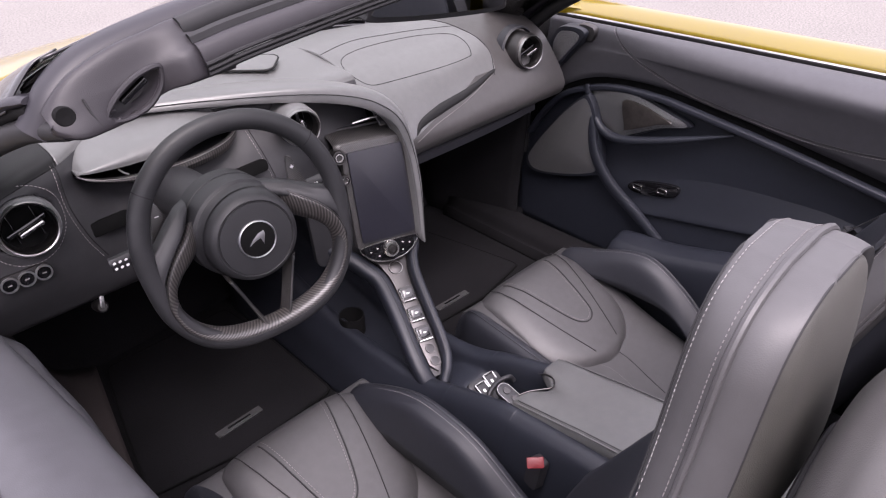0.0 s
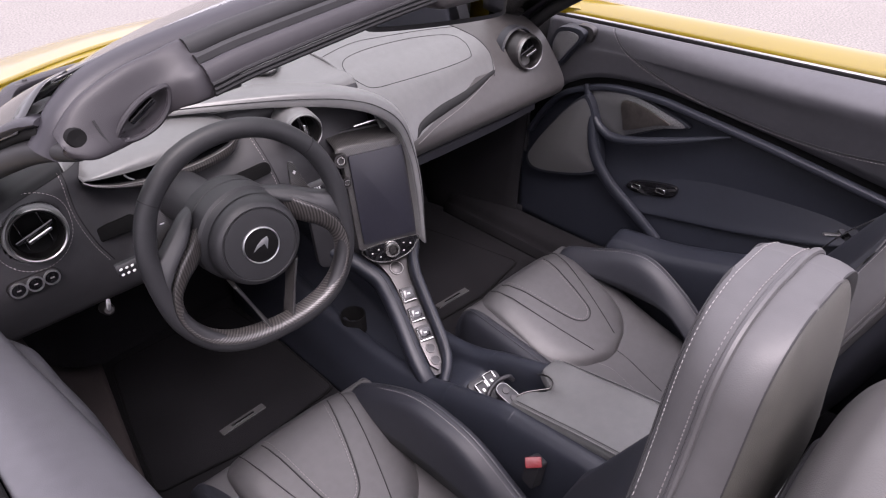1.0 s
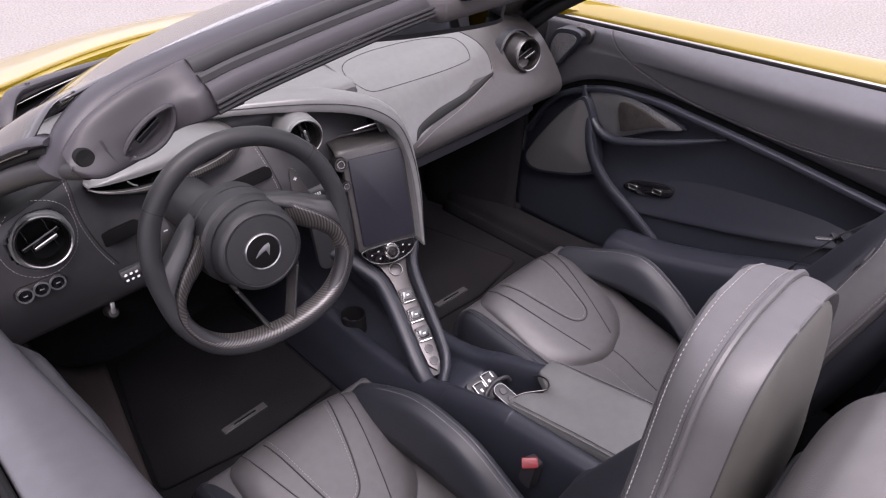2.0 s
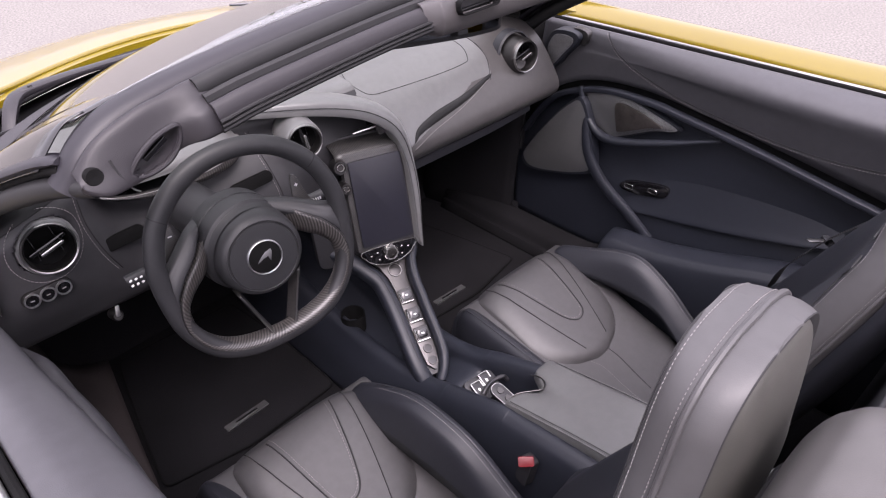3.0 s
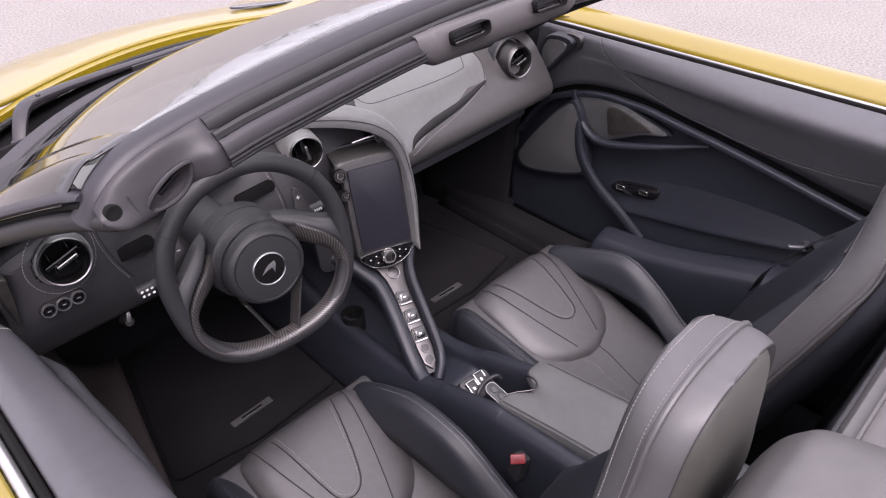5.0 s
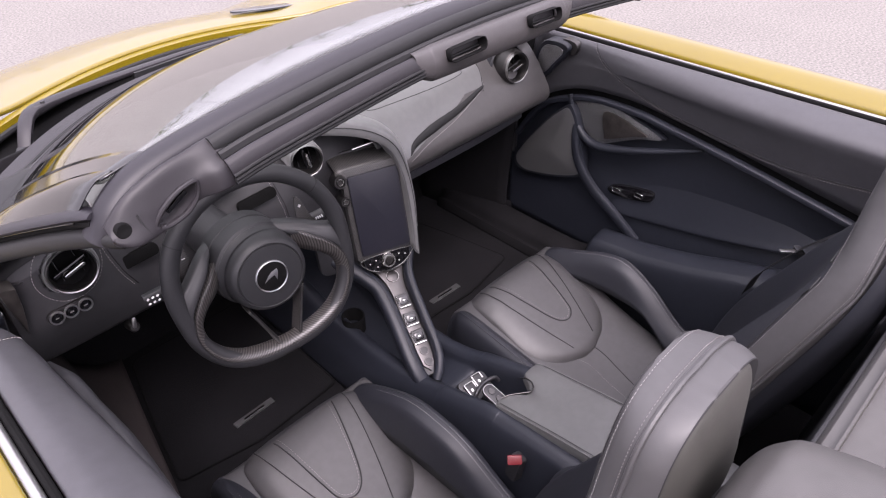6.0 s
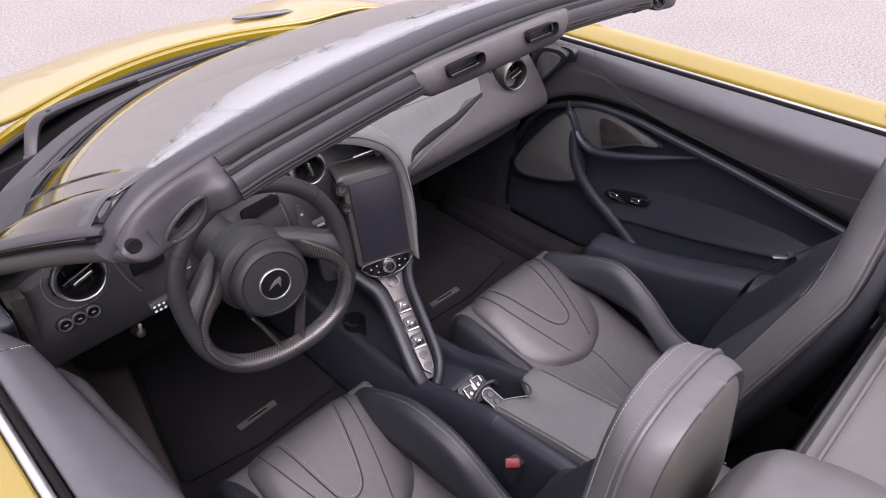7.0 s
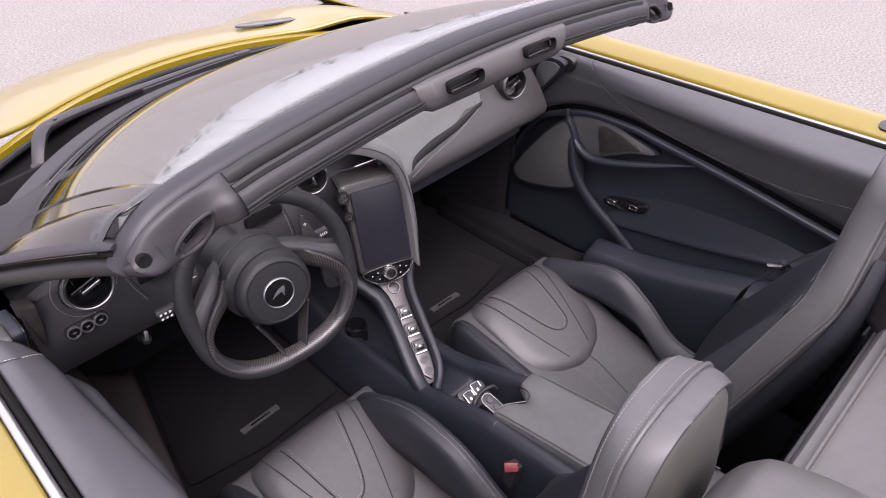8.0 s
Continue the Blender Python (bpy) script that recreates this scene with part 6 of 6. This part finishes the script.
# inboard wing at the foot of the driver's backrest
bm = bmesh.new()
bmesh.ops.create_uvsphere(bm, u_segments=32, v_segments=20, radius=1.0, matrix=Matrix.Translation((-0.122, -0.815, 0.385)) @ Matrix.Diagonal((0.06, 0.06, 0.082, 1)))
part("lower_wing", bm, M_BOLSTER, seat_d, "dark leather lower wing")
arc = [radians(60 + 12 * i) for i in range(9)]
part("wing_piping", tube([(-0.122 + 0.058 * math.cos(a), -0.815 - 0.018, 0.385 + 0.0795 * math.sin(a)) for a in arc], 0.0022, 30, 8), M_BACKTHREAD, seat_d, "pale piping")


# ---- floor mats, buckle, belt ----
def floor_mat(s):
    t = thing("floor_mat", "black carpet floor mat with a small metal plate", "floor mat", "floor mats")
    out = [(0.14, -0.06), (0.39, -0.075), (0.595, -0.04), (0.56, 0.15), (0.50, 0.41), (0.16, 0.41), (0.14, 0.2)]
    ring = []
    for k in range(len(out)):
        p, a, b = Vector(out[k]), Vector(out[k - 1]), Vector(out[(k + 1) % len(out)])
        u, v = p + (a - p).normalized() * 0.022, p + (b - p).normalized() * 0.022
        ring += [tuple(u * (1 - f) ** 2 + p * 2 * f * (1 - f) + v * f * f) for f in (0.0, 0.25, 0.5, 0.75, 1.0)]
    out = ring
    part("carpet", slab([(s * x, y) for x, y in out], 0.009, Matrix.Translation((0, 0, 0.131)), 0.003), M_CARPET, t)
    part("binding", sweep([(s * x, y, 0.138) for x, y in out] , ring_profile(0.0036, n=8), closed=True, smooth=False), M_COWL, t, "sewn edge binding")
    m = Matrix.Translation((0.319, -0.025, 0.1395) if s > 0 else (-0.357, 0.006, 0.1395)) @ Matrix.Rotation(radians(-2 * s), 4, "Z")
    plate_ob = part("metal_plate", slab(rounded(0.118, 0.020, 0.002), 0.004, m, 0.001), M_PLATE, t, "small brushed metal plate")
    part("plate_edge", tube([m @ Vector((-0.058, -0.0095, 0.004)), m @ Vector((0, -0.0095, 0.004)), m @ Vector((0.058, -0.0095, 0.004))], 0.0011, 8, 6), M_RING, plate_ob)
    part("plate_mark", slab(rounded(0.06, 0.005, 0.001), 0.0006, m @ Matrix.Translation((0, 0, 0.0042)), 0), M_GLOSS, plate_ob)


for s in (1, -1):
    floor_mat(s)
buckle = thing("belt_buckle", "seat belt buckle with red release button", "belt buckle")
part("buckle_body", slab(rounded(0.03, 0.06, 0.006), 0.022, frame_at((-0.130, -0.664, 0.350), (0.2, 1, 0), (0.2, -0.1, 1)), 0.004), M_PLASTIC, buckle)
part("release_button", slab(rounded(0.030, 0.019, 0.003), 0.008, frame_at((-0.130, -0.668, 0.383), (0.7, -0.7, 0.05), (0.4, 0.4, 0.6)), 0.002), M_RED, buckle, "red release button")
belt = thing("seat_belt", "black seat belt hanging beside the passenger seat with metal tongue", "seat belt")
BELT = [(0.585, -1.02, 0.80), (0.60, -0.93, 0.70), (0.585, -0.868, 0.628), (0.60, -0.845, 0.585), (0.62, -0.80, 0.50), (0.64, -0.78, 0.42)]
part("webbing", sweep(BELT, [(-0.020, -0.0008), (0.020, -0.0008), (0.020, 0.0008), (-0.020, 0.0008)], 40, up=(0.1, 0.9, 0.45)), M_RUBBER, belt)
tongue = frame_at((0.576, -0.852, 0.622), (0.7, -0.7, -0.05), (0.7, 0.7, 0.0))
part("tongue", slab(rounded(0.040, 0.012, 0.004), 0.003, tongue, 0.001), M_RING, belt, "flat metal belt tongue")
part("tongue_grip", slab(rounded(0.016, 0.034, 0.005), 0.008, tongue @ Matrix.Translation((0.024, 0, -0.002)), 0.002), M_PLASTIC, belt, "black plastic tongue grip")


# ---- rear-view mirror, header latch, wiper ----
mirror = thing("rear_view_mirror", "black framed rear-view mirror on the windscreen", "mirror")
G = frame_at((0.046, -0.272, 1.074), (0.98, -0.08, -0.11), (0.1, -0.10, 1)) @ Matrix.Diagonal((1.16, 1.0, 1.0, 1.0))
shape = [tuple(q)[:2] for q in curve([(-0.135, -0.018, 0), (-0.125, -0.033, 0), (0, -0.036, 0), (0.118, -0.030, 0), (0.13, -0.012, 0), (0.128, 0.02, 0), (0.11, 0.034, 0), (0, 0.038, 0), (-0.11, 0.034, 0), (-0.132, 0.01, 0)], 60, True)]
part("housing", slab(shape, 0.024, G @ Matrix.Translation((0, 0, -0.02)), 0.006, 3), M_PLASTIC, mirror)
part("mirror_face", slab([(x * 0.93, y * 0.76) for x, y in shape], 0.002, G @ Matrix.Translation((0, 0.001, 0.0035)), 0), M_MIRROR, mirror, "mirror glass")
part("mirror_stem", tube([G @ Vector((0, 0.02, -0.015)), G @ Vector((0, 0.06, -0.03)), G @ Vector((0, 0.075, -0.02))], 0.014, 12, 10), M_PLASTIC, mirror)
latch = thing("header_latch_panel", "grey header panel with two slots for the roof latch", "header panel")
rows = []
for x, k in ((-0.165, 0.0), (-0.14, 0.75), (-0.10, 1.0), (0.14, 1.0), (0.19, 0.8), (0.215, 0.0)):
    z0 = 1.203 - 0.14 * x * x
    rows.append([(x, -0.435, z0 - 0.012), (x, -0.449 - 0.006 * k, z0 - 0.014), (x, -0.455 - 0.010 * k, z0 - 0.030 - 0.008 * k), (x, -0.452 - 0.004 * k, z0 - 0.042 - 0.022 * k), (x, -0.42, z0 - 0.05 - 0.02 * k)])
shell = surface(rows, 150, 70)
SLOTS = [frame_at((x, -0.474, 1.177 - 0.14 * x * x), (1, 0.0, -0.28 * x), (0, 0.22, 1)) for x in (-0.073, 0.118)]
for L in SLOTS:
    back_in = L.inverted()
    inside = [f for f in shell.faces if abs((back_in @ f.calc_center_median()).x) < 0.0375 and abs((back_in @ f.calc_center_median()).y) < 0.0085]
    bmesh.ops.delete(shell, geom=inside, context="FACES")
part("panel_shell", shell, M_LATCH, latch, thick=0.004)
for L in SLOTS:
    edge = rounded(0.078, 0.019, 0.0075)
    pocket = grid([[L @ Vector((a * k, b * k, d)) for a, b in edge] for k, d in ((1.02, 0.0004), (1.0, -0.001), (0.98, -0.030), (0.02, -0.030))], True)
    part("slot", pocket, M_COWL, latch, "dark latch slot", thick=0.001, away=(0, 1, 0))
for s in (-1, 1):
    corner = thing("header_corner", "grey header corner trim with a leaf-shaped recess", "header trim", "header corners")
    rows = []
    for x, high, low_z, flare in ((0.641, 1.110, 1.100, 0.0), (0.636, 1.116, 1.094, 0.003), (0.620, 1.131, 1.088, 0.008), (0.60, 1.143, 1.088, 0.007), (0.56, 1.157, 1.092, 0.0), (0.528, 1.163, 1.108, 0.002)):
        rows.append([(s * x, -0.4145, high - 0.010), (s * x, -0.4165, high - 0.001), (s * x, -0.4225, high + 0.0030), (s * x, -0.430, high - 0.001), (s * x, -0.437 - (0.6 * flare if x < 0.53 else 0.0), 0.7 * high + 0.3 * low_z), (s * x, -0.442 - (flare if x < 0.53 else 0.0), 0.45 * high + 0.55 * low_z), (s * x, -0.442 - flare, low_z + 0.004), (s * x, -0.437 - flare, low_z - 0.002), (s * x, -0.418, low_z - 0.003)])
    for x, hz, sink in ((0.503, 1.1676, 0.0025), (0.478, 1.1711, 0.0050), (0.45, 1.1745, 0.008)):
        rows.append([(s * x, -0.4057 - a + sink, hz + b - sink) for a, b in ((0.010, -0.010), (0.0115, 0.0), (0.0190, 0.0062), (0.0290, 0.0006), (0.0400, -0.0120), (0.0520, -0.0228), (0.0572, -0.042), (0.0550, -0.050), (0.040, -0.052))])
    shell = surface(rows, 90, 60)
    eye = [(-0.590, 1.098), (-0.579, 1.114), (-0.560, 1.128), (-0.542, 1.135), (-0.527, 1.135), (-0.530, 1.116), (-0.547, 1.099), (-0.573, 1.092)]
    fine = [tuple(q)[:2] for q in curve([(-s * a, b, 0) for a, b in eye], 40, True)]
    mx, mz = sum(q[0] for q in fine) / 40, sum(q[1] for q in fine) / 40
    reach = {round(math.degrees(math.atan2(z - mz, x - mx)) / 9) % 40: math.hypot(x - mx, z - mz) for x, z in fine}

    def in_eye(f):
        c = f.calc_center_median()
        k = round(math.degrees(math.atan2(c.z - mz, c.x - mx)) / 9) % 40
        near = min(reach, key=lambda j: min((j - k) % 40, (k - j) % 40))
        return math.hypot(c.x - mx, c.z - mz) < reach[near] * 0.93 and c.y < -0.428

    bmesh.ops.delete(shell, geom=[f for f in shell.faces if in_eye(f)], context="FACES")
    part("corner_shell", shell, M_TRIM, corner, thick=0.003, away=(0, 1, 0))
    bowl = [[(mx + (x - mx) * k, -0.4425 + d, mz + (z - mz) * k) for x, z in fine] for k, d in ((1.04, 0.003), (1.0, 0.0), (0.93, 0.003), (0.82, 0.010), (0.6, 0.015), (0.3, 0.016), (0.02, 0.016))]
    part("recess", grid(bowl, True), M_TRIM, corner, "leaf-shaped recess", thick=0.002, away=(0, 1, 0))
    part("recess_rim", tube([(x, -0.4428, z) for x, z in fine], 0.0032, 60, 8, True, up=(0, 1, 0)), M_TRIM, corner)
    part("recess_bar", slab(rounded(0.034, 0.006, 0.002), 0.006, frame_at((s * 0.556, -0.433, 1.116), (1, 0, -s * 0.6), (0, 0, 1)), 0.001), M_GLOSS, corner, "dark bar in the recess")
    # dark line in place of a modelled valley; its shade is in the colour
    part("crease_shade", tube([(s * 0.606, -0.4398, 1.122), (s * 0.603, -0.4435, 1.108), (s * 0.598, -0.4475, 1.094)], 0.0012, 16, 6), M_SEAM, corner)
    E = frame_at((s * 0.626, -0.4425, 1.111), (1, 0, 0), (0, 0.2, 1))
    part("latch_eye", lathe([(0.0100, -0.008), (0.0095, -0.001), (0.0085, 0.0005), (0.0072, -0.001), (0.0068, -0.006)], E, 24), M_COWL, corner)
    part("latch_hole", lathe([(0.0084, 0.0006), (0.0001, -0.0006)], E, 24), M_COWL, corner, "black latch hole")
wiper = thing("windscreen_wiper", "black parked windscreen wiper arm and blade", "wiper")
arm = [(x, y + 0.040, z - 0.030) for x, y, z in [(-0.50, 0.55, 0.775), (-0.475, 0.585, 0.808), (-0.45, 0.62, 0.824), (-0.412, 0.645, 0.829), (-0.3, 0.660, 0.833), (-0.1, 0.668, 0.836), (0.05, 0.672, 0.837), (0.185, 0.668, 0.836)]]
part("arm", sweep(arm, ring_profile(0.016, 0.008, 12, 3.0), 70, scales=[1.0, 1.1, 1.2, 1.2, 0.9, 0.7, 0.5]), M_TRIM, wiper, "satin black wiper arm")
part("hinge_cover", slab(rounded(0.05, 0.030, 0.006), 0.010, frame_at((-0.405, 0.686, 0.798), (1, 0.2, 0.02), (-0.2, 1, 0)), 0.003), M_SATIN, wiper)
part("hinge_bolt", lathe([(0.0001, 0.005), (0.005, 0.0045), (0.006, 0.0)], Matrix.Translation((-0.402, 0.682, 0.808)), 16), M_SATIN, wiper)
part("pivot", lathe([(0.0001, 0.022), (0.016, 0.021), (0.020, 0.01), (0.020, -0.03)], Matrix.Translation((-0.50, 0.588, 0.735)), 20), M_PLASTIC, wiper)
part("blade", sweep([(-0.158, 0.685, 0.800), (0.1, 0.690, 0.803), (0.3, 0.655, 0.806), (0.493, 0.580, 0.806)], [(-0.007, -0.012), (0.007, -0.012), (0.004, 0.008), (-0.004, 0.008)], 40), M_RUBBER, wiper)
part("blade_clip", slab(rounded(0.05, 0.02, 0.005), 0.014, frame_at((0.17, 0.694, 0.803), (1, -0.1, 0), (0.1, 1, 0)), 0.004), M_PLASTIC, wiper)
